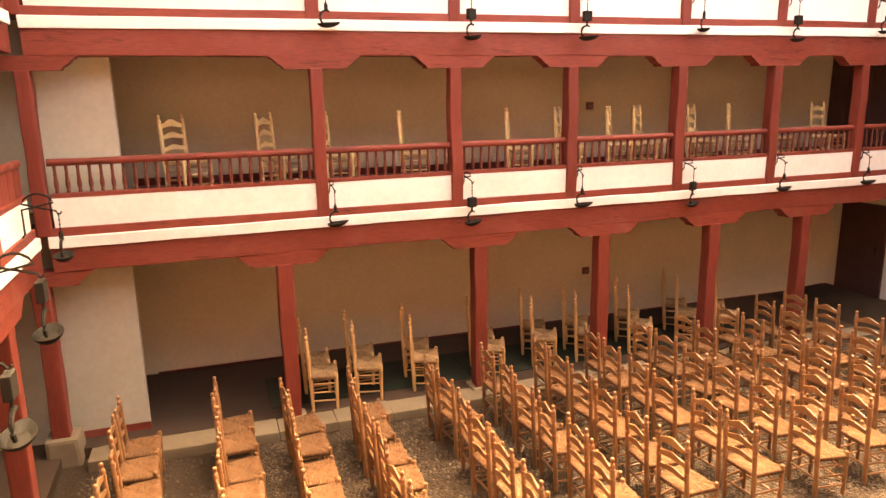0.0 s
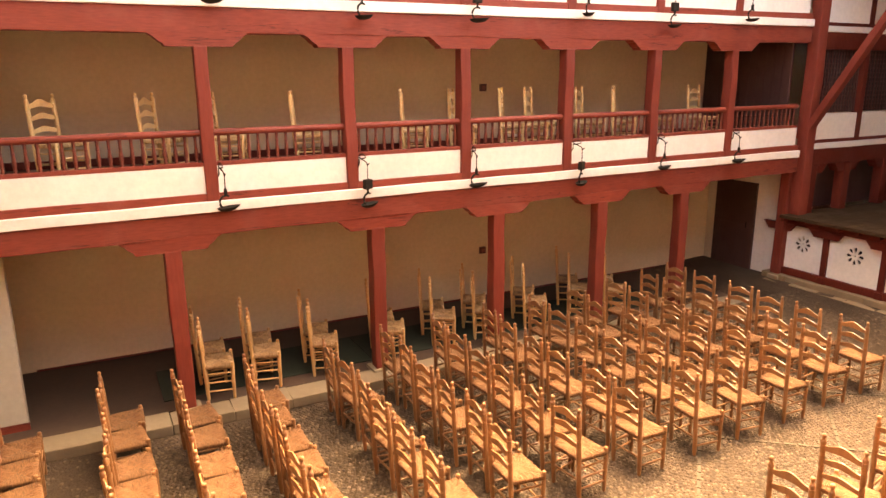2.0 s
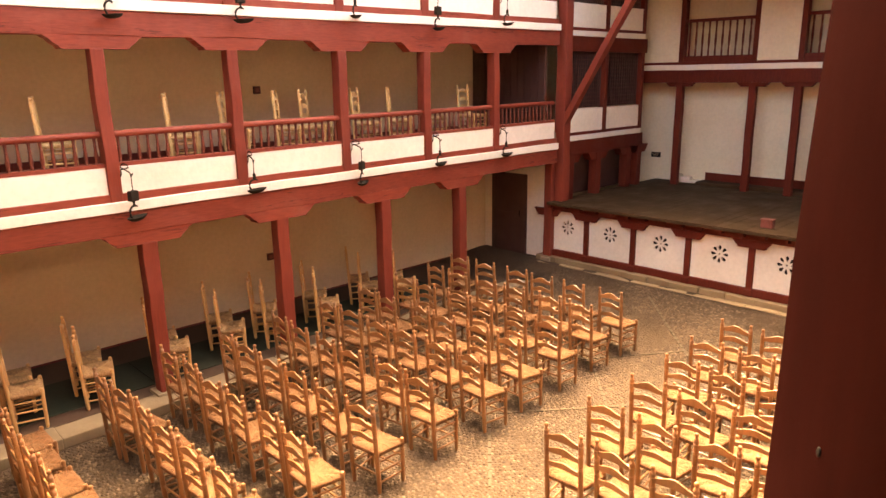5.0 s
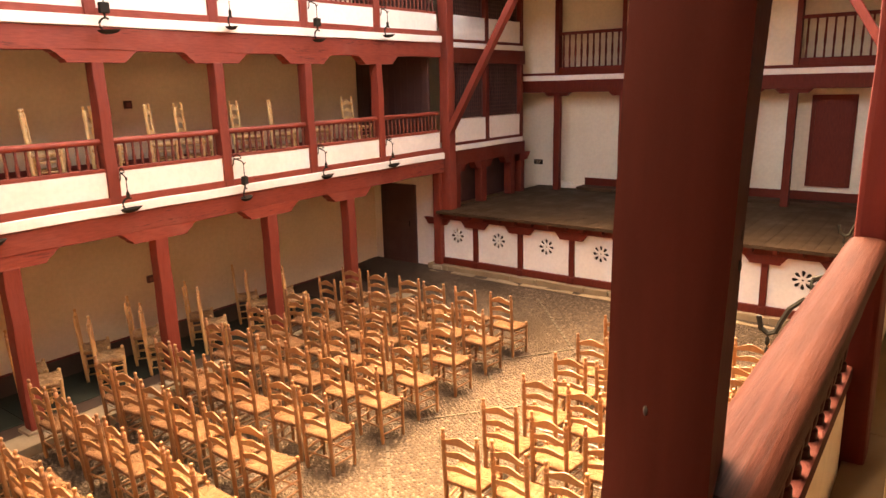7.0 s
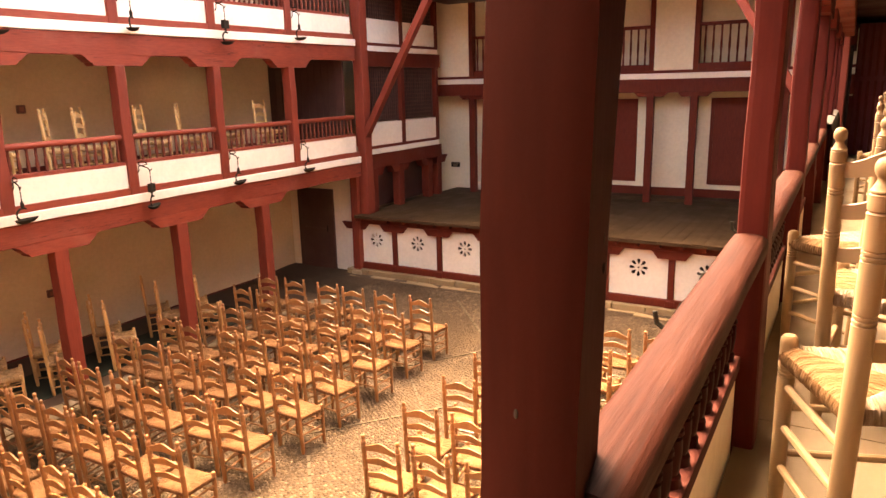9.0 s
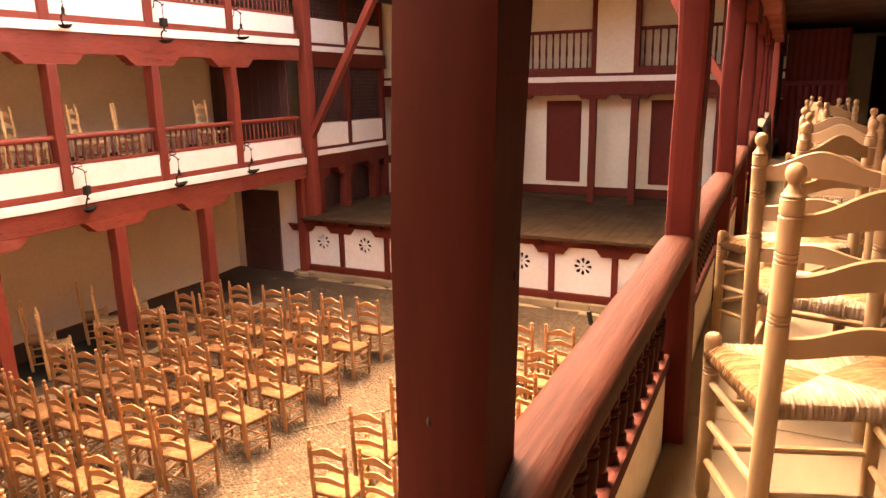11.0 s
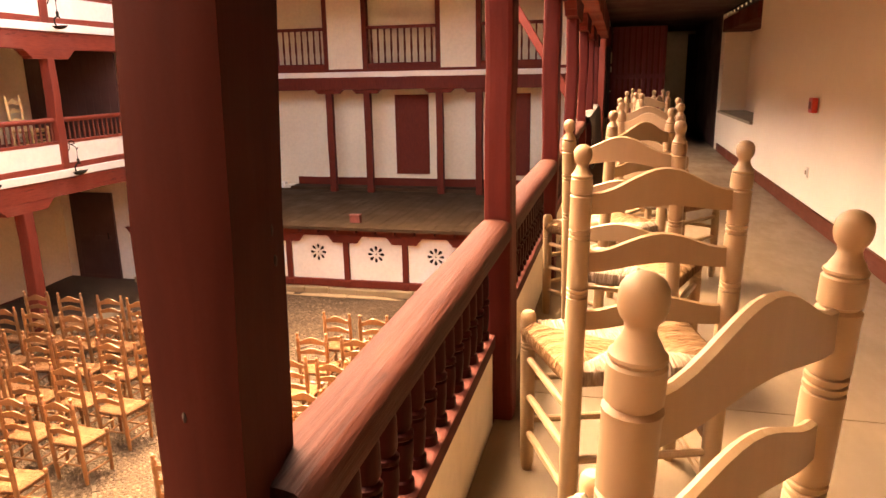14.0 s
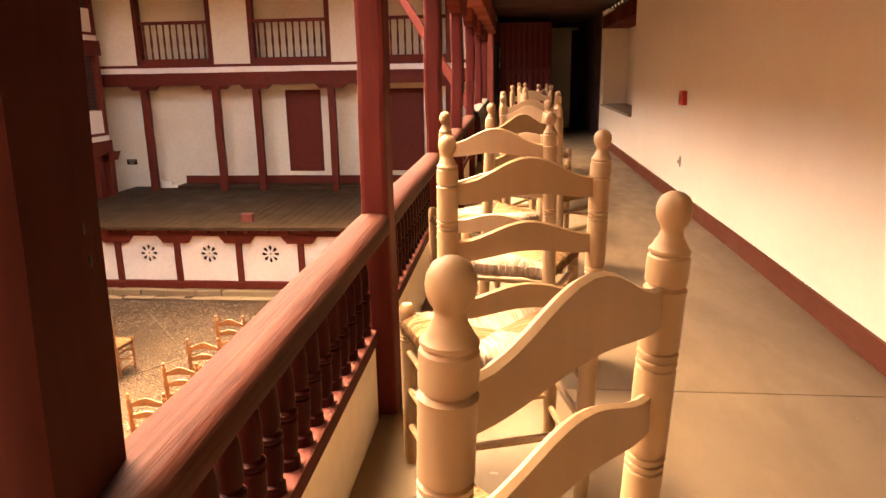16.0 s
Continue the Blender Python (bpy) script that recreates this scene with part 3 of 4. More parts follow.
part("beam", soft_box(BX - 0.04, BX + 0.2, -0.4, 9.95, 3.90, 4.21, 0.012, 20, 0.012, 1), DARKRED, back)
part("white_band", soft_box(BX - 0.05, BX + 0.2, -0.4, 9.95, 4.21, 4.34, 0.008, 20, 0.008, 1), WHITE, back)
part("strip", soft_box(BX - 0.02, BX + 0.2, -0.4, 9.95, 4.34, 4.41, 0.006), DARKRED, back)
part("floor_boards", soft_box(BX + 0.2, STAGE_BACK, -0.4, 9.95, 4.1, 4.40, 0.0), DARKRED, back)
for a, b in ((9.95, 8.72), (6.82, 5.82), (3.88, 2.92), (0.98, -0.4)):
    part("wall_panel", soft_box(BX, BX + 0.18, b, a, 4.41, 8.0, 0.006, 4, 0.006, 2), STAGE_PLASTER, back)
for a, b in ((8.70, 6.84), (5.80, 3.90), (2.90, 1.00)):
    for y in (a, b):
        part("upright", soft_box(BX - 0.02, BX + 0.18, y - 0.06, y + 0.06, 4.41, 8.0, 0.01), DARKRED, back)
    part("rail", soft_box(BX + 0.03, BX + 0.09, b + 0.06, a - 0.06, 5.36, 5.44, 0.008), DARKRED, back)
    part("bottom_rail", soft_box(BX + 0.02, BX + 0.1, b + 0.06, a - 0.06, 4.41, 4.55, 0.008), DARKRED, back)
    n = 10
    prof = [(0.024, 0.0), (0.024, 0.14), (0.018, 0.18), (0.030, 0.34), (0.026, 0.50), (0.018, 0.66), (0.024, 0.70), (0.024, 0.82)]
    me = mesh_of("baluster", lathe(prof, 6), DARKRED, True)
    for i in range(n):
        part("baluster", me, None, back, at=pose(BX + 0.06, b + (a - b) * (i + 1) / (n + 1), 4.55))
for ya, yb in ((5.27, 4.36), (2.62, 1.71), (0.4, -0.35)):
    d = thing("stage_door", pose(0, 0, 0), "closed dark red panelled door at the back of the stage", "door", "", "structure")
    leaf = part("leaf", soft_box(STAGE_BACK - 0.03, STAGE_BACK + 0.01, yb, ya, 1.68, 3.75, 0.004), DARKRED, d)
    for y0, y1, z0, z1 in ((yb, yb + 0.09, 1.68, 3.75), (ya - 0.09, ya, 1.68, 3.75), (yb + 0.09, ya - 0.09, 3.64, 3.75), (yb + 0.09, ya - 0.09, 1.68, 1.80)):
        part("stile", soft_box(STAGE_BACK - 0.045, STAGE_BACK - 0.03, y0 + 0.002, y1 - 0.002, z0, z1, 0.004), DARKRED, leaf)
structure("stage_baseboard", soft_box(STAGE_BACK - 0.03, STAGE_BACK, -0.4, 8.15, STAGE_Z + 0.1, 1.56, 0.006, 12, 0.006, 1), DARKRED, "dark red baseboard along the stage wall", "baseboard")
structure("stage_rear_step", soft_box(14.8, STAGE_BACK, -0.4, 8.2, STAGE_Z + 0.016, STAGE_Z + 0.105, 0.01), STAGE, "low dark step along the stage wall", "step")
steps = thing("stage_step", pose(0, 0, 0), "white plastered steps against the stage wall", "steps", "", "structure")
for i in range(3):
    part("step", soft_box(STAGE_BACK - 0.25, STAGE_BACK - 0.032, 8.2 + 0.28 * i, 8.48 + 0.28 * i, STAGE_Z, 1.36 + 0.06 * i, 0.03, 2, 0.01, 2, i), WHITE, steps)
plaque = thing("wall_plaque", pose(STAGE_BACK - 0.02, 9.62, 1.93), "small grey metal wall plaque with worn lettering", "plaque")
plate = part("plate", soft_box(-0.012, 0.012, -0.14, 0.14, -0.07, 0.07, 0.004), IRON, plaque)
for i in range(3):
    part("text_bar", soft_box(-0.018, -0.0125, -0.1 + 0.02 * i, 0.1 - 0.015 * i, 0.03 - 0.035 * i, 0.042 - 0.035 * i, 0.001), PALE_STONE, plate)

# side box of the stage, far side, in two storeys, and its mirror image on the near side
def side_box(name, m):
    g = thing(name, m, "red and white timber side box beside the stage", "stage box", "", "structure")
    for k in range(2):
        dz = 2.35 * k
        part("beam", soft_box(10.75, 14.05, 0.0, 0.24, 2.30 + dz, 2.64 + dz, 0.012, 10, 0.01, 0, k), DARKRED, g)
        part("white_band", soft_box(10.75, 13.9, -0.02, 0.2, 2.64 + dz, 2.76 + dz, 0.01, 10, 0.008, 0, k), WHITE, g)
        part("strip", soft_box(10.75, 13.85, 0.01, 0.18, 2.76 + dz, 2.83 + dz, 0.006), DARKRED, g)
        for a, b in ((10.78, 12.16), (12.26, 13.82)):
            part("parapet_panel", soft_box(a, b, 0.03, 0.16, 2.83 + dz, 3.36 + dz, 0.008, 5, 0.006, 0, k), WHITE, g)
            # Black sheet paints the shade behind the lattice.
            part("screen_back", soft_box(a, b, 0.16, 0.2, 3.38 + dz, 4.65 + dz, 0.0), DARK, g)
            for i in range(15):
                u = a + 0.05 + (b - a - 0.1) * i / 14
                part("lattice_slat", soft_box(u - 0.012, u + 0.012, 0.10, 0.125, 3.38 + dz, 4.65 + dz, 0.0), BROWN_DOOR, g)
            for i in range(13):
                z = 3.43 + 0.095 * i + dz
                part("lattice_slat", soft_box(a, b, 0.128, 0.15, z - 0.012, z + 0.012, 0.0), BROWN_DOOR, g)
        for x in (12.21, 13.88):
            part("post", soft_box(x - 0.07, x + 0.07, 0.0, 0.17, 2.76 + dz, 4.65 + dz, 0.012), DARKRED, g)
    for x in (10.9, 12.05, 13.45, 13.95):
        part("post", soft_box(x - 0.11, x + 0.11, 0.02, 0.24, STAGE_Z, 2.30, 0.015, 4, 0.01, 2), DARKRED, g)
        bm = bracket_bm(0.45, 0.2, 0.2)
        bm.transform(pose(x, 0.03, 2.32))
        part("bracket", bm, DARKRED, g)
    part("inner_wall", soft_box(10.75, 13.9, 0.5, 0.6, STAGE_Z, 2.3, 0.0), BROWN_DOOR, g)
    return g


side_box("side_box_north", pose(0, 9.38, 0))
south = side_box("side_box_south", pose(0, -0.02, 0) @ Matrix.Diagonal((1, -1, 1, 1)))


# corner posts of the stage opening and their long braces
def corner_post(name, y, s):
    g = thing(name, pose(10.55, y, 0), "tall dark red corner post of the stage with a long brace", "post", "", "structure")
    part("shaft", soft_box(-0.10, 0.16, -0.13, 0.13, STAGE_Z + 0.02, 8.2, 0.02, 14, 0.02, 2, 3), RED, g)
    part("side_post", soft_box(-0.2, -0.03, 0.22 * s - 0.1, 0.22 * s + 0.1, -0.1, 2.15, 0.02, 6, 0.015, 2, 4), RED, g)
    part("stone_foot", soft_box(-0.25, 0.0, 0.22 * s - 0.15, 0.22 * s + 0.15, YARD, -0.08, 0.04, 2, 0.02, 2, 5), PALE_STONE, g)
    a, b = Vector((0.0, -0.08 * s, 3.10)), Vector((0.0, -2.75 * s, 7.42))
    d = b - a
    bm = soft_box(-0.07, 0.07, -0.09, 0.09, 0, d.length, 0.015, 8, 0.01, 2, 7)
    bm.transform(Matrix.Translation(a) @ d.to_track_quat("Z", "X").to_matrix().to_4x4())
    part("brace", bm, RED, g)
    return g


corner_post("stage_post_north", FAR_Y + 0.12, 1)
corner_post("stage_post_south", -0.05, -1)

# corridor end door, upper gallery end
door = thing("door_1", pose(0, 0, 0), "closed dark brown door at the end of the corridor", "door", "", "structure")
leaf = part("leaf", soft_box(10.5, 10.55, 10.42, 11.52, CORR, 1.80, 0.006), BROWN_DOOR, door)
for y0, y1, z0, z1 in ((10.42, 10.54, CORR, 1.80), (11.40, 11.52, CORR, 1.80), (10.545, 11.395, 1.66, 1.80), (10.545, 11.395, 0.7, 0.82), (10.545, 11.395, CORR, -0.1)):
    part("stile", soft_box(10.488, 10.499, y0, y1, z0, z1, 0.003), BROWN_DOOR, leaf)
part("handle", rod((10.47, 10.60, 0.75), (10.47, 10.60, 0.9), 0.012), IRON, leaf)
for k in range(2):
    dz = k * RISE
    w = thing(f"wall_gallery_end_{k + 1}", pose(0, 0, dz), "dark boarded end wall of the upper gallery", "wall", "", "structure")
    for i in range(11):
        y0 = 9.58 + 0.2 * i
        part("board", soft_box(10.06, 10.12, y0 + 0.003, y0 + 0.197, GAL, 4.95, 0.006), BROWN_DOOR, w)

# kerb, baseboards and matting
kerb = thing("kerb", pose(0, 0, 0), "row of worn stone slabs edging the gallery floor", "kerb", "", "structure")
x = -4.55
i = 0
while x < 10.3:
    w = 0.85 + 0.35 * noise.noise((i * 1.3, 5, 0))
    part("slab", soft_box(x, x + w - 0.001, 9.00 + 0.03 * noise.noise((i, 1, 2)), 9.43, YARD, CORR + 0.012 * noise.noise((i * 2.1, 0, 1)), 0.016, 2, 0.014, 0, i), KERB_STONE, kerb)
    x += w
    i += 1
for nm, x0, x1, y0, y1, z, h, m in (("north_1", -3.84, 10.5, BACK_Y - 0.02, BACK_Y, CORR, 0.03, DARKRED), ("north_2", -3.84, 10.35, BACK_Y - 0.02, BACK_Y, GAL, 0.12, DARKRED), ("south", -8, 10.2, -2.1, -2.08, GAL, 0.13, SKIRTING), ("block", -4.9, -3.83, 9.73, 9.75, CORR, 0.1, RED_ALONG)):
    structure("baseboard_" + nm, soft_box(x0, x1, y0, y1, z, z + h, 0.004, 20, 0.004, 0), m, "dark red painted baseboard", "baseboard")
runner = thing("carpet_runner", pose(0, 0, CORR), "dark green matting laid in strips on the gallery floor", "carpet")
for i in range(6):
    part("mat", soft_box(-2.2 + 1.58 * i, -0.63 + 1.58 * i, 9.75 + 0.01 * (i % 2), 10.9, 0.001, 0.013, 0.004), MAT_GREEN, runner)

# end of the near gallery: red board screen, passage and recess
screen = thing("board_screen", pose(11.2, 0, 0), "red vertical board screen across the gallery", "screen", "", "structure")
part("backing", soft_box(0.0, 0.02, -1.24, -0.28, GAL, 5.0, 0.0), DARKRED, screen)
for i in range(9):
    y0 = -0.30 - 0.104 * i
    part("board", soft_box(-0.05, -0.002, y0 - 0.062, y0, GAL, 5.0, 0.008, 4, 0.004, 2, i), CRIMSON, screen)
part("rail", soft_box(-0.075, -0.052, -1.24, -0.28, 4.08, 4.16, 0.006), CRIMSON, screen)
slab("wall_passage_end", 13.6, 13.9, -1.80, -0.3, GAL, 5.0, WHITE, "white end wall of the gallery passage", "wall")
# Black sheet paints the unlit doorway.
slab("wall_passage_dark", 14.4, 14.5, -3.0, -0.3, GAL, 5.0, DARK, "near-black sheet for the unlit doorway at the passage end", "wall")
slab("recess_lintel", 7.1, 10.2, -2.52, -2.05, 4.80, 5.0, DARKRED, "dark timber lintel over the wall recess", "lintel", 0.01)
slab("recess_sill", 7.1, 10.2, -2.5, -2.06, 3.502, 3.54, STONE, "thin stone sill of the wall recess", "sill", 0.008)

BULB, _n, _l, bulb_bsdf = material("small_bulb_glass", (0.8, 0.75, 0.65), 0.4)
bulb_bsdf.inputs["Emission Color"].default_value, bulb_bsdf.inputs["Emission Strength"].default_value = (1, 0.85, 0.65, 1), 0.004
BOXRED = painted_wood("faded_red_metal", (0.20, 0.055, 0.04), (0.25, 0.10, 0.075))
# fire call points and small fittings
def call_point(x, y, z, s, turn, label, mat=SIGNRED):
    g = thing("call_point", pose(x, y, z, 0, 0, turn), label, "fire alarm")
    housing = part("housing", soft_box(-s, s, -0.05, 0.0, -s, s, 0.012), mat, g)
    part("window", soft_box(-s * 0.5, s * 0.5, -0.056, -0.051, -s * 0.5, s * 0.5, 0.003), BOXRED, housing)
    return g


call_point(4.19, -2.1, 3.86, 0.065, 180, "red fire call point on the plastered wall")
call_point(4.16, BACK_Y, 3.95, 0.07, 0, "dull red fire call point on the gallery wall", SIGNDARK)
call_point(4.18, BACK_Y, 0.73, 0.07, 0, "dull red fire call point on the gallery wall", SIGNDARK)
socket = thing("wall_socket", pose(4.25, -2.1, 3.27), "small white socket plate on the wall", "socket")
plate = part("plate", soft_box(-0.035, 0.035, 0.0, 0.012, -0.045, 0.045, 0.004), WHITE, socket)
part("outlet", soft_box(-0.018, 0.018, 0.0125, 0.02, -0.018, 0.018, 0.004), PALE_STONE, plate)
lantern = thing("stage_box", pose(10.75, 4.76, STAGE_Z + 0.02), "small red metal box at the edge of the stage", "box")
part("body", soft_box(-0.07, 0.07, -0.11, 0.11, 0.0, 0.15, 0.015), BOXRED, lantern)
part("lid", soft_box(-0.09, 0.09, -0.12, 0.12, 0.152, 0.172, 0.01), BOXRED, lantern)


# ---- hanging oil lamps ----
def chain(bm, top, length, n):
    for i in range(n):
        z = top.z - length * (i + 0.5) / n
        ring = bmesh.ops.create_icosphere(bm, subdivisions=1, radius=length / n * 0.42, matrix=Matrix.Translation((top.x, top.y, z)) @ Matrix.Diagonal((0.55, 0.55, 1.25, 1)))


def pan_bm(length, width, depth):
    """A shallow boat-shaped oil pan with a pointed spout."""
    bm = bmesh.new()
    rings = []
    for k, (f, z) in enumerate(((1.0, 0.0), (0.9, -0.35), (0.62, -0.8), (0.25, -1.0))):
        ring = []
        for a in range(18):
            t = 2 * math.pi * a / 18
            r = 1 + 0.35 * max(0.0, math.cos(t)) ** 6
            ring.append(bm.verts.new((length / 2 * f * r * math.cos(t), width / 2 * f * math.sin(t), z * depth)))
        rings.append(ring)
    for a, b in zip(rings, rings[1:]):
        for k in range(18):
            bm.faces.new((a[k], a[(k + 1) % 18], b[(k + 1) % 18], b[k]))
    bm.faces.new(rings[-1])
    inner = [bm.verts.new(v.co * 0.94 + Vector((0, 0, -0.004))) for v in rings[0]]
    low = [bm.verts.new(v.co * 0.6 + Vector((0, 0, -depth * 0.55))) for v in rings[0]]
    for k in range(18):
        j = (k + 1) % 18
        bm.faces.new((rings[0][k], inner[k], inner[j], rings[0][j]))
        bm.faces.new((inner[k], low[k], low[j], inner[j]))
    bm.faces.new(low)
    return bm


def curve_bm(points, r, seg=6):
    bm = bmesh.new()
    rings = []
    pts = [Vector(p) for p in points]
    for k, p in enumerate(pts):
        d = (pts[min(k + 1, len(pts) - 1)] - pts[max(k - 1, 0)]).normalized()
        q = d.to_track_quat("Z", "Y")
        rings.append([bm.verts.new(p + q @ Vector((r * math.cos(2 * math.pi * a / seg), r * math.sin(2 * math.pi * a / seg), 0))) for a in range(seg)])
    for a, b in zip(rings, rings[1:]):
        for k in range(seg):
            bm.faces.new((a[k], a[(k + 1) % seg], b[(k + 1) % seg], b[k]))
    bm.faces.new(rings[0][::-1])
    bm.faces.new(rings[-1])
    return bm


def oil_lamp(x, y, z, out, turn, tank, label, up=0.085, drop=0.22, size=1.0):
    """An iron oil lamp on a curved wall hook: z is the hook's foot; out is how far it stands off."""
    g = thing("oil_lamp", pose(x, y, z, 0, 0, turn), label, "lamp", "oil lamps on the gallery posts")
    r = out / 2
    arc = [(0, 0.02, -0.10), (0, -0.012, -0.06), (0, -0.012, up - r)]
    arc += [(0, -r - r * math.cos(a * math.pi / 8), up - r + r * math.sin(a * math.pi / 8)) for a in range(1, 8)]
    arc += [(0, -out, up - r - 0.03), (0, -out - 0.015, up - r - 0.06), (0, -out - 0.04, up - r - 0.065), (0, -out - 0.055, up - r - 0.04)]
    part("hook", curve_bm(arc, 0.009 * size), IRON, g)
    low = up - r - 0.06
    bm = bmesh.new()
    chain(bm, Vector((0, -out - 0.02, low)), drop, 5)
    part("chain", bm, IRON, g, smooth=True)
    low -= drop
    if tank:
        part("tank", soft_box(-0.065 * size, 0.065 * size, -out - 0.055, -out + 0.02, low - 0.13 * size, low + 0.01, 0.012), IRON, g, "squat iron oil tank")
        part("stem", lathe([(0.03, low - 0.20 * size), (0.012, low - 0.165 * size), (0.022, low - 0.13 * size)], 8), IRON, g, at=pose(0, -out - 0.015, 0))
        low -= 0.19 * size
    else:
        part("link", lathe([(0.006, low - 0.06), (0.024, low - 0.04), (0.026, low + 0.02), (0.008, low + 0.05)], 8), IRON, g, at=pose(0, -out - 0.02, 0))
        low -= 0.05
    # crescent handle over the pan
    R = 0.085 * size
    arch = [(R * math.cos(math.radians(a)), -out - 0.02, low - R + R * math.sin(math.radians(a))) for a in range(60, 250, 19)]
    part("handle", curve_bm(arch, 0.014 * size), IRON, g)
    part("pan", pan_bm(0.27 * size, 0.18 * size, 0.06 * size), IRON, g, smooth=True, at=pose(0.01, -out - 0.02, low - 1.75 * R, 0, -5, 0))
    return g


for k in range(2):
    for i, p in enumerate(FAR_POSTS[1:]):
        oil_lamp(p + 0.075, FAR_Y - 0.005, 3.02 + 0.006 * p + RISE * k, 0.16, (12, 22, -5, 28, 5, -6)[i], i in ((1, 3) if k == 0 else (1, 2, 4)), "dark iron oil lamp hanging from a hook on the gallery post")
oil_lamp(WEST_X + 0.005, 8.55, 2.82, 0.34, 90, False, "dark iron oil lamp hanging from a hook on the cross gallery", 0.38, 0.24, 1.2)
oil_lamp(WEST_X + 0.005, 7.2, 2.40, 0.36, 90, True, "large grey iron oil lamp with a tank on the cross gallery", 0.42, 0.05, 1.5)
oil_lamp(WEST_X + 0.005, 5.75, 2.04, 0.36, 90, True, "large grey iron oil lamp with a tank on the cross gallery", 0.42, 0.05, 1.5)


def rail_lamp(x):
    """An iron lamp on a curled arm, outside the post of the near gallery."""
    g = thing("oil_lamp", pose(x, 0.012, 3.40), "dark iron oil lamp on a curled arm outside the balustrade", "lamp", "oil lamps on the gallery posts")
    curl = [(0.01 * a, 0.085 + 0.030 * math.cos(a * 0.8), 0.045 + 0.030 * math.sin(a * 0.8)) for a in range(8)]
    part("curl", curve_bm([(0.0, 0.0, 0.0), (-0.01, 0.06, 0.012)] + curl, 0.010), IRON, g)
    arm = [(-0.01, 0.05, 0.0), (-0.015, 0.13, -0.005), (-0.01, 0.17, -0.045), (0, 0.195, -0.10), (0, 0.21, -0.14), (0, 0.235, -0.152), (0, 0.26, -0.135), (0, 0.27, -0.09)]
    part("arm", curve_bm(arm, 0.010), IRON, g)
    bm = bmesh.new()
    chain(bm, Vector((0, 0.235, -0.16)), 0.24, 6)
    part("chain", bm, IRON, g, smooth=True)
    part("link", lathe([(0.006, -0.47), (0.024, -0.45), (0.026, -0.40), (0.008, -0.37)], 8), IRON, g, at=pose(0, 0.235, 0))
    part("pan", pan_bm(0.27, 0.18, 0.06), IRON, g, smooth=True, at=pose(0.01, 0.235, -0.47, 0, -5, 0))
    return g


for k in range(3):
    rail_lamp(-0.06 + 1.915 * k)

# a string of small lights along the top of the gallery wall
string = thing("light_string", pose(0, -2.04, 5.04), "string of small white lights under the gallery ceiling", "lights")
part("cable", curve_bm([(6.9 + 0.35 * k, 0, 0.035 + 0.006 * (k % 2)) for k in range(10)], 0.008), IRON, string)
for k in range(10):
    part("bulb", lathe([(0.005, 0.02), (0.010, 0.008), (0.010, -0.006), (0.005, -0.014)], 8), BULB, string, at=pose(6.95 + 0.34 * k, 0, 0))

# dark cloth over the far end of the near balustrade
cloth = thing("rail_cloth", pose(0, -0.062, 3.06), "black cloth draped over the far end of the balustrade", "cloth")
for x0, x1 in ((5.79, 7.52), (7.70, 9.43)):
    bm = bmesh.new()
    rings = []
    for i in range(25):
        x = x0 + (x1 - x0) * i / 24
        fold = 0.016 * math.sin(i * 1.9) + 0.012 * noise.noise((i * 0.7, x0, 0))
        ring = []
        for side, shrink in ((1, 0.0), (-1, 0.006)):
            row = [(-0.105 - fold, 0.02), (-0.095 - 0.6 * fold, 0.30), (-0.085, 0.52), (-0.06, 0.615), (0.0, 0.632), (0.06, 0.615), (0.085, 0.52), (0.095 + 0.6 * fold, 0.30), (0.105 + fold, 0.05)]
            for y, z in (row if side == 1 else row[::-1]):
                ring.append(bm.verts.new((x, y * (1 - shrink / 0.09), z - shrink)))
        rings.append(ring)
    for a, b in zip(rings, rings[1:]):
        for k in range(len(a)):
            j = (k + 1) % len(a)
            bm.faces.new((a[k], a[j], b[j], b[k]))
    bm.faces.new(rings[0][::-1])
    bm.faces.new(rings[-1])
    part("drape", bm, BLACKCLOTH, cloth, smooth=True)

# thin stone lines that part the cobbles
for (x0, y0), (x1, y1) in (((2.6, 4.53), (4.0, 5.8)), ((3.9, 5.75), (5.6, 4.3)), ((5.2, 4.65), (7.0, 6.25)), ((6.3, 5.85), (8.2, 4.3)), ((7.5, 4.6), (9.6, 6.5))):
    d = Vector((x1 - x0, y1 - y0, 0))
    bm = bmesh.new()
    n = int(d.length / 0.16)
    for i in range(n):
        c = Vector((x0, y0, 0)) + d * (i + 0.5) / n
        c.z = rise(c.x)
        vs = box(bm, -0.075, 0.075, -0.02, 0.02, -0.02, 0.016)
        bmesh.ops.transform(bm, matrix=Matrix.Translation(c) @ Matrix.Rotation(math.atan2(d.y, d.x), 4, "Z"), verts=vs)
    tagged(part("stone_line", bm, LINE_STONE), "thin line of flat stones set in the cobbles", "paving", "", "stuff")


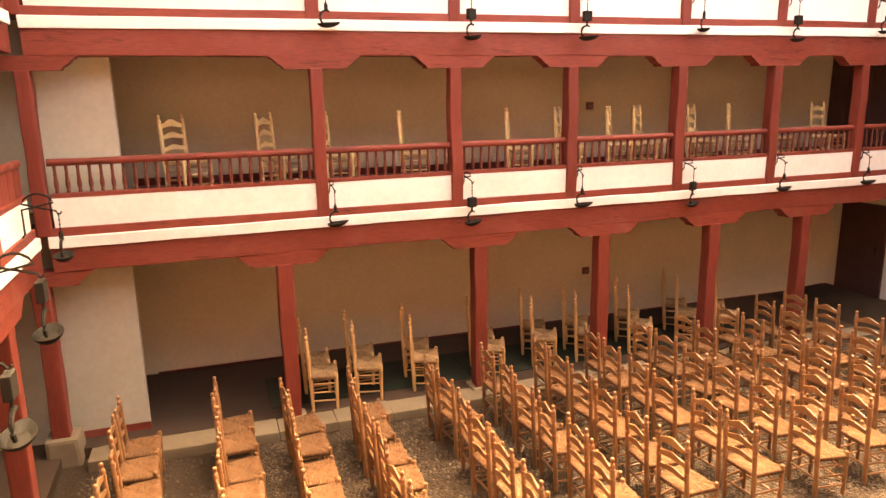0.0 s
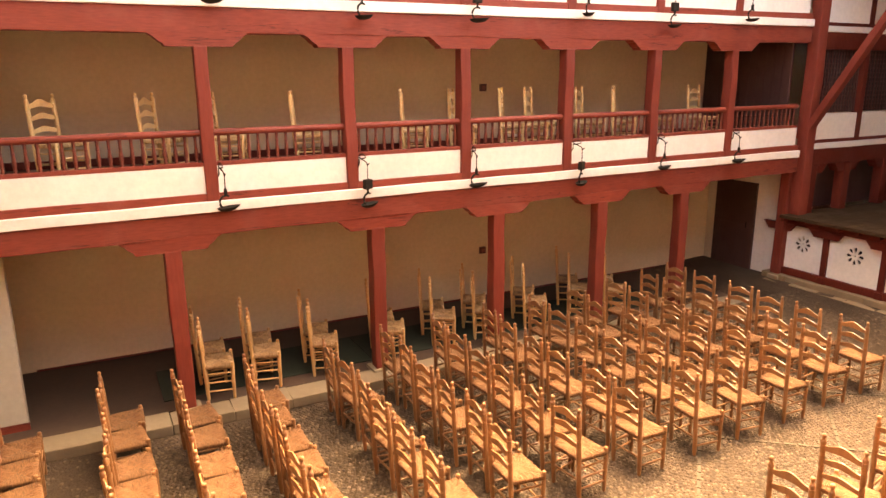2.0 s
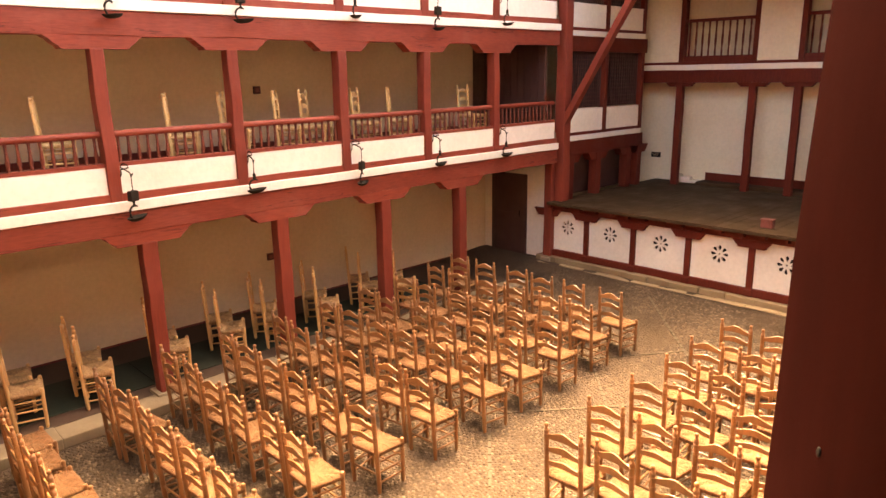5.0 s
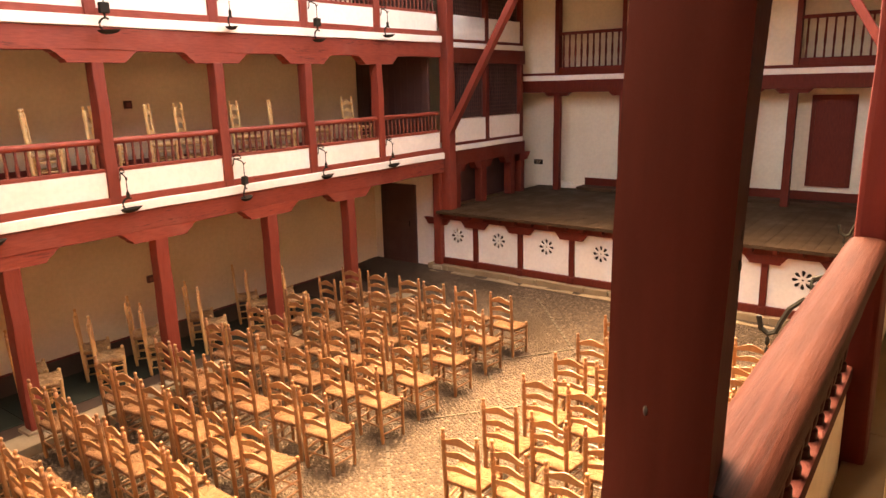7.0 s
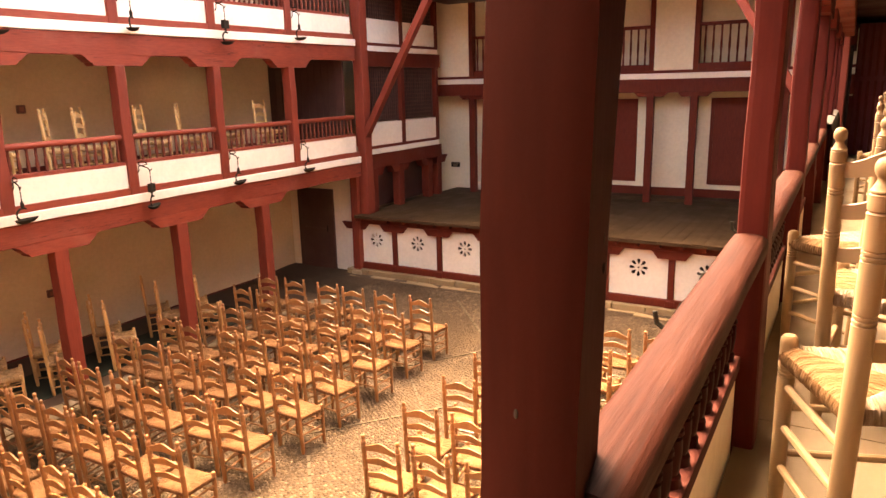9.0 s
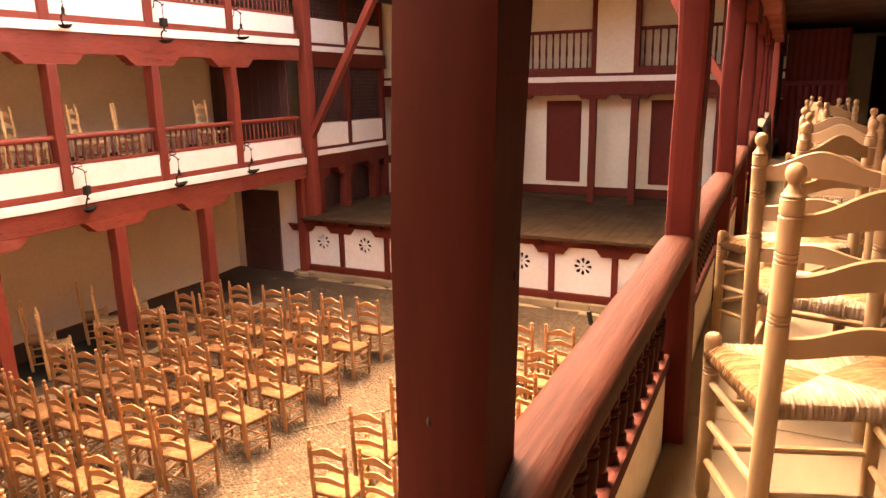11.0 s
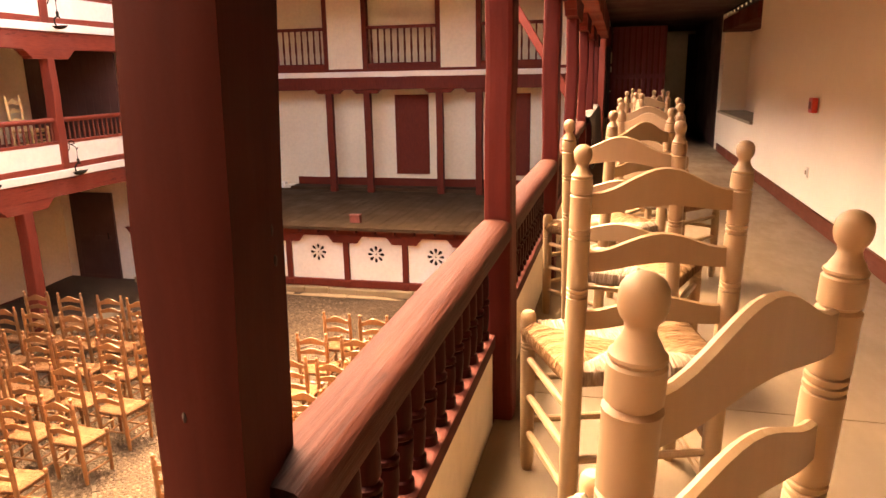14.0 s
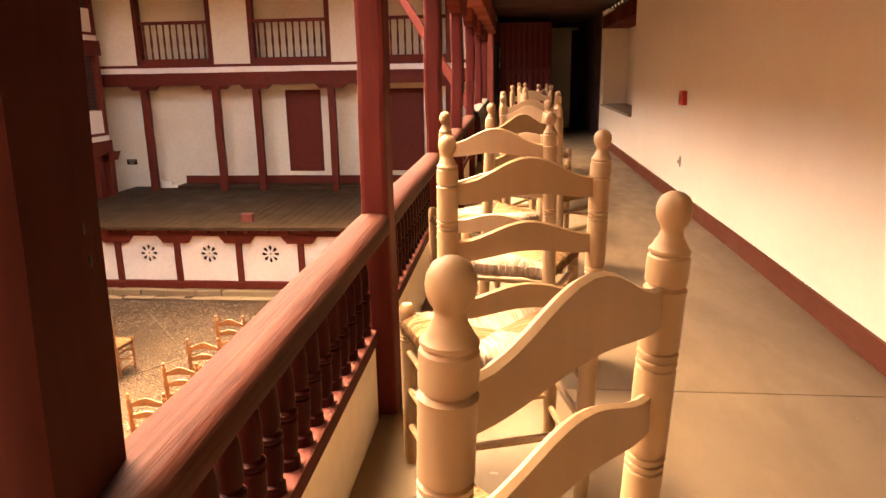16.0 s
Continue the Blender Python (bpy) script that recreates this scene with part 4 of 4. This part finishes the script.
# ---- chairs ----
def chair_meshes(wood, rush_mat, rush_side):
    """The pieces of one ladder-back chair, 1.12 m high, facing +x."""
    W, FRONT, D, SEAT = 0.205, 0.246, 0.35, 0.508
    R = 0.0268
    post = [(0.019, 0.0), (0.024, 0.03), (R, 0.12), (R, 0.60)]
    for z in (0.742, 0.897):
        post += [(R, z - 0.02)]
        for d in (-0.012, 0.0, 0.012):
            post += [(R, z + d - 0.0035), (R - 0.0042, z + d - 0.002), (R - 0.0042, z + d + 0.001), (R, z + d + 0.0025)]
        post += [(R, z + 0.02)]
    post += [(R, 0.986), (R + 0.0012, 0.993), (R - 0.0045, 0.997), (R - 0.004, 1.0), (R, 1.002), (R + 0.0004, 1.02), (R, 1.036), (R - 0.0028, 1.0385), (R - 0.0028, 1.0400), (R - 0.0004, 1.0425), (R - 0.0008, 1.0460), (R - 0.0045, 1.0490), (0.0205, 1.054), (0.0158, 1.062), (0.0138, 1.069),
             (0.0148, 1.0745), (0.0190, 1.080), (0.0218, 1.088), (0.0225, 1.097), (0.0212, 1.106), (0.0168, 1.1135), (0.009, 1.1185), (0.003, 1.12)]
    leg = [(0.017, 0.0), (0.022, 0.03), (0.0242, 0.39)]
    for d in (-0.012, 0.0, 0.012):
        leg += [(0.0242, 0.445 + d - 0.0035), (0.0202, 0.445 + d - 0.002), (0.0202, 0.445 + d + 0.001), (0.0242, 0.445 + d + 0.0025)]
    leg += [(0.0242, 0.50), (0.0250, 0.535), (0.0235, 0.548), (0.017, 0.557), (0.006, 0.560)]
    pm = mesh_of("back_post", lathe(post, 16), wood, True)
    lm = mesh_of("front_leg", lathe(leg, 14), wood, True)
    out = []
    for s in (-1, 1):
        out.append(("back_post", pm, Matrix.Translation((0, s * W, 0)) @ pose(0, 0, 0, 0, -3.2, 0)))
        out.append(("front_leg", lm, Matrix.Translation((D, s * FRONT, 0))))
    # wavy slats, bowed a little backwards
    for z, rise in ((0.663, 0.035), (0.822, 0.045), (0.972, 0.06)):
        bm = bmesh.new()
        n, rows = 16, []
        for i in range(n + 1):
            y = -W + 2 * W * i / n
            t = (i / n - 0.5) * 2
            x = -0.0558 * z - 0.014 * (1 - t * t)
            crest = 0.5 + 0.5 * math.cos(math.pi * min(1.0, abs(t) * 1.12))
            top, bot = z + 0.027 + rise * crest, z - 0.027 + 0.02 * crest
            rows.append([bm.verts.new((x + dx, y, zz)) for dx, zz in ((-0.008, bot), (-0.008, top - 0.004), (0, top), (0.008, top - 0.004), (0.008, bot))])
        for a, b in zip(rows, rows[1:]):
            for k in range(5):
                bm.faces.new((a[k], a[(k + 1) % 5], b[(k + 1) % 5], b[k]))
        bm.faces.new(rows[0])
        bm.faces.new(rows[-1][::-1])
        out.append(("slat", mesh_of("slat", bm, wood, False), Matrix()))

    def rung(a, b):
        return "rung", mesh_of("rung", rod(a, b, 0.0115, 8, 1.12), wood, True), Matrix()

    for z in (0.13, 0.26, 0.39):
        for s in (-1, 1):
            out.append(rung((-0.0558 * z, s * W, z), (D, s * FRONT, z + 0.01)))
    for z in (0.18, 0.33):
        out.append(rung((D, -FRONT, z), (D, FRONT, z)))
    out.append(rung((-0.014, -W, 0.24), (-0.014, W, 0.24)))
    # rush seat: one skin of cords that wrap the four rails and run inwards to the diagonals
    rng = random.Random(11)
    bm = bmesh.new()
    c = [Vector((-0.015, -W, SEAT)), Vector((D + 0.005, -FRONT - 0.004, SEAT)), Vector((D + 0.005, FRONT + 0.004, SEAT)), Vector((-0.015, W, SEAT))]
    mid = sum(c, Vector()) / 4
    up = Vector((0, 0, 1))
    n = 30
    for k in range(4):
        A, B = c[k], c[(k + 1) % 4]
        along = (B - A).normalized()
        square = along.cross(up)
        before = (A - c[k - 1]).normalized().cross(up)
        after = (c[(k + 2) % 4] - B).normalized().cross(up)
        columns = []
        for i in range(2 * n + 1):
            t = i / (2 * n)
            P = A.lerp(B, t)
            Q = A.lerp(mid, 2 * t) if t <= 0.5 else B.lerp(mid, 2 - 2 * t)
            end = i in (0, 2 * n)
            outward = (square + before) * 0.5 if i == 0 else (square + after) * 0.5 if i == 2 * n else square
            ridge = 0.0 if end else (0.0018 if i % 2 else -0.0014) + rng.uniform(-0.0012, 0.0012)
            sway = Vector() if end else along * rng.uniform(-0.0025, 0.0025)
            side = [(0.004, -0.046), (0.017, -0.037), (0.022, -0.018), (0.017, 0.002)]
            path = [P + outward * (d + ridge) + up * z for d, z in side]
            path += [P + up * (0.014 + ridge), P.lerp(Q, 0.35) + sway + up * (0.019 + ridge), P.lerp(Q, 0.75) + sway + up * (0.011 + ridge), Q + up * 0.002]
            if end:
                path[5:] = [P + up * 0.014] * 3
            columns.append([bm.verts.new(p) for p in path])
        for a, b in zip(columns, columns[1:]):
            for q in range(7):
                f = bm.faces.new((a[q], b[q], b[q + 1], a[q + 1]))
                f.material_index = 1 if k % 2 == 0 else 0
    bmesh.ops.remove_doubles(bm, verts=bm.verts, dist=0.0004)
    bmesh.ops.holes_fill(bm, edges=[e for e in bm.edges if e.is_boundary], sides=0)
    bmesh.ops.recalc_face_normals(bm, faces=bm.faces)
    me = mesh_of("seat", bm, rush_mat, True)
    me.materials.append(rush_side)
    out.append(("seat", me, Matrix()))
    return out


KINDS = {"pale": chair_meshes(PALEWOOD, PALERUSH, TANRUSH), "honey": chair_meshes(HONEYWOOD, HONEYRUSH, HONEYRUSH_SIDE), "lit_yellow": chair_meshes(LIT_YELLOWWOOD, LIT_YELLOWRUSH, LIT_YELLOWRUSH), "lit_honey": chair_meshes(LIT_HONEYWOOD, LIT_HONEYRUSH, LIT_HONEYRUSH_SIDE)}
firsts = {}


def chair(x, y, z, turn, label, group, kind="honey"):
    """One more chair of a kind; the first is built, the rest are its copies."""
    if kind not in firsts:
        firsts[kind] = thing("ladder_back_chair", pose(x, y, z, 0, 0, turn), label, "chair", group)
        for nm, me, m in KINDS[kind]:
            part(nm, me, None, firsts[kind], at=m)
        return firsts[kind]
    return tagged(copy_thing(firsts[kind], pose(x, y, z, 0, 0, turn)), label, "chair", group)


rnd = random.Random(4)
YARD_LABEL = "honey-coloured wooden ladder-back chair with rush seat on the cobbles"
ROW_X = (-4.03, -2.97, -2.16, -1.30, -0.17, 0.73, 1.57, 2.48, 3.41, 4.26, 5.12, 5.98, 6.74)
WEST_SHIFT = {0: 0.14, 1: 0.28, 2: -0.12, 3: -0.08, 4: -0.12}
COL_Y = (8.45, 7.90, 7.24, 6.70, 6.08, 5.50)
for i, x in enumerate(ROW_X):
    for j, y in enumerate(COL_Y):
        drift = 0.055 * (i - 2) * (1 - j / 7) + WEST_SHIFT.get(i, 0.0)
        chair(x + 0.055 + rnd.uniform(-0.04, 0.04), y + drift + rnd.uniform(-0.03, 0.03), rise(x) + 0.008, rnd.uniform(-4, 8), YARD_LABEL, "chairs in the yard")
for i, x in enumerate((2.60, 3.41, 4.25, 5.05, 5.83, 6.66)):
    for j, y in enumerate((3.55, 2.96, 2.35, 1.72, 1.10)):
        chair(x + 0.055 + 0.02 * j + rnd.uniform(-0.03, 0.03), y + rnd.uniform(-0.03, 0.03), rise(x) + 0.008, rnd.uniform(-5, 9), YARD_LABEL, "chairs in the yard")

GALLERY_LABEL = "pale wooden ladder-back chair with woven rush seat in the gallery"
for x, y, turn in ((-1.753, -0.551, 52), (-0.69, -0.54, 19), (0.226, -0.477, -13), (1.10, -0.52, 46), (1.954, -0.665, -36), (2.895, -0.666, -11), (4.33, -0.681, -84), (5.2, -0.728, -3), (5.75, -0.808, 74), (6.6, -0.70, -80)):
    chair(x, y, GAL, turn, GALLERY_LABEL, "chairs along the balustrade", "pale")
# Far chairs, upstairs and below, carry extra light in their colour.
for x, y, turn in ((-3.18, 10.2, -44), (-1.96, 10.15, -34), (-1.12, 10.05, -18), (-0.02, 10.0, -18), (1.70, 10.0, -27), (2.58, 10.0, -38), (3.52, 10.0, -39), (4.06, 10.0, -49), (5.14, 10.0, -54), (5.93, 10.0, -45), (6.85, 10.0, -48), (7.93, 10.0, -76)):
    chair(x, y, GAL, turn, "wooden ladder-back chair in the upper gallery, its yellow brightened for missing light", "chairs in the far gallery", "lit_yellow")
for i, (x, y, turn) in enumerate(((-1.60, 9.72, -8), (-0.90, 9.80, -12), (0.0, 9.80, -17), (1.15, 9.85, -22), (2.17, 10.0, -27), (2.97, 9.95, -31), (4.02, 9.95, -34), (5.22, 10.2, -38), (5.80, 9.85, -42))):
    chair(x, y, CORR, turn, "honey-coloured wooden ladder-back chair on the dark gallery floor", "chairs under the gallery", "lit_honey")
    chair(x - 0.02 + 0.022 * i, y + 0.56, CORR, turn + rnd.uniform(-3, 3), "honey-coloured wooden ladder-back chair on the dark gallery floor", "chairs under the gallery", "lit_honey")


# ---- cobbles of the yard ----
def cobble_field():
    """Rounded stones bedded in the earth in loose, swirling rows: one joined mesh."""
    rng = np.random.default_rng(7)
    step = 0.060
    gx, gy = np.meshgrid(np.arange(-4.6, 10.1, step), np.arange(0.1, 9.0, step * 0.86))
    gx[1::2] += step / 2
    gx, gy = gx.ravel(), gy.ravel()
    n = gx.size
    px = gx + 0.10 * np.sin(gy * 2.1) + 0.05 * np.sin(gx * 3.7 + gy * 1.3) + rng.uniform(-0.014, 0.014, n)
    py = gy + 0.09 * np.sin(gx * 1.7 + 0.6) + 0.05 * np.cos(gx * 2.9 - gy * 2.3) + rng.uniform(-0.014, 0.014, n)
    bare = np.sin(px * 0.9 + 1.0) * np.cos(py * 1.1) + 0.6 * np.sin(px * 2.3 - py * 1.9) + np.clip((px - 7.5) * 0.35, 0, 1.2) + rng.uniform(-0.5, 0.5, n)
    keep = (bare < 1.15) & (px > -4.6) & (px < 10.05) & (py > 0.05) & (py < 9.0)
    px, py = px[keep], py[keep]
    n = px.size
    a = rng.uniform(0.023, 0.034, n)
    b = a * rng.uniform(0.62, 0.95, n)
    turn = np.sin(px * 0.8 + py * 0.6) * 1.6 + rng.uniform(-0.5, 0.5, n)
    h = rng.uniform(0.005, 0.014, n)
    base = YARD + 0.24 * np.clip((px - 3.0) / 7.3, 0, 1) ** 2
    t = np.arange(6) * math.pi / 3
    co = np.empty((n, 12, 3))
    for k, (f, z) in enumerate(((1.0, -0.004), (0.68, 1.0))):
        u = a[:, None] * f * np.cos(t) * rng.uniform(0.85, 1.1, (n, 6))
        v = b[:, None] * f * np.sin(t) * rng.uniform(0.85, 1.1, (n, 6))
        c, s = np.cos(turn)[:, None], np.sin(turn)[:, None]
        co[:, 6 * k:6 * k + 6, 0] = px[:, None] + u * c - v * s
        co[:, 6 * k:6 * k + 6, 1] = py[:, None] + u * s + v * c
        co[:, 6 * k:6 * k + 6, 2] = base[:, None] + (z if z < 0 else h[:, None])
    faces = []
    for i in range(n):
        o = 12 * i
        faces.extend((o + k, o + (k + 1) % 6, o + 6 + (k + 1) % 6, o + 6 + k) for k in range(6))
        faces.append(tuple(range(o + 6, o + 12)))
    me = bpy.data.meshes.new("cobbles")
    me.from_pydata(co.reshape(-1, 3).tolist(), [], faces)
    me.polygons.foreach_set("use_smooth", [True] * len(me.polygons))
    me.materials.append(PEBBLE)
    return tagged(new("cobbles", me), "brown river cobbles bedded in the earth of the yard", "cobbles", "", "stuff")


cobble_field()
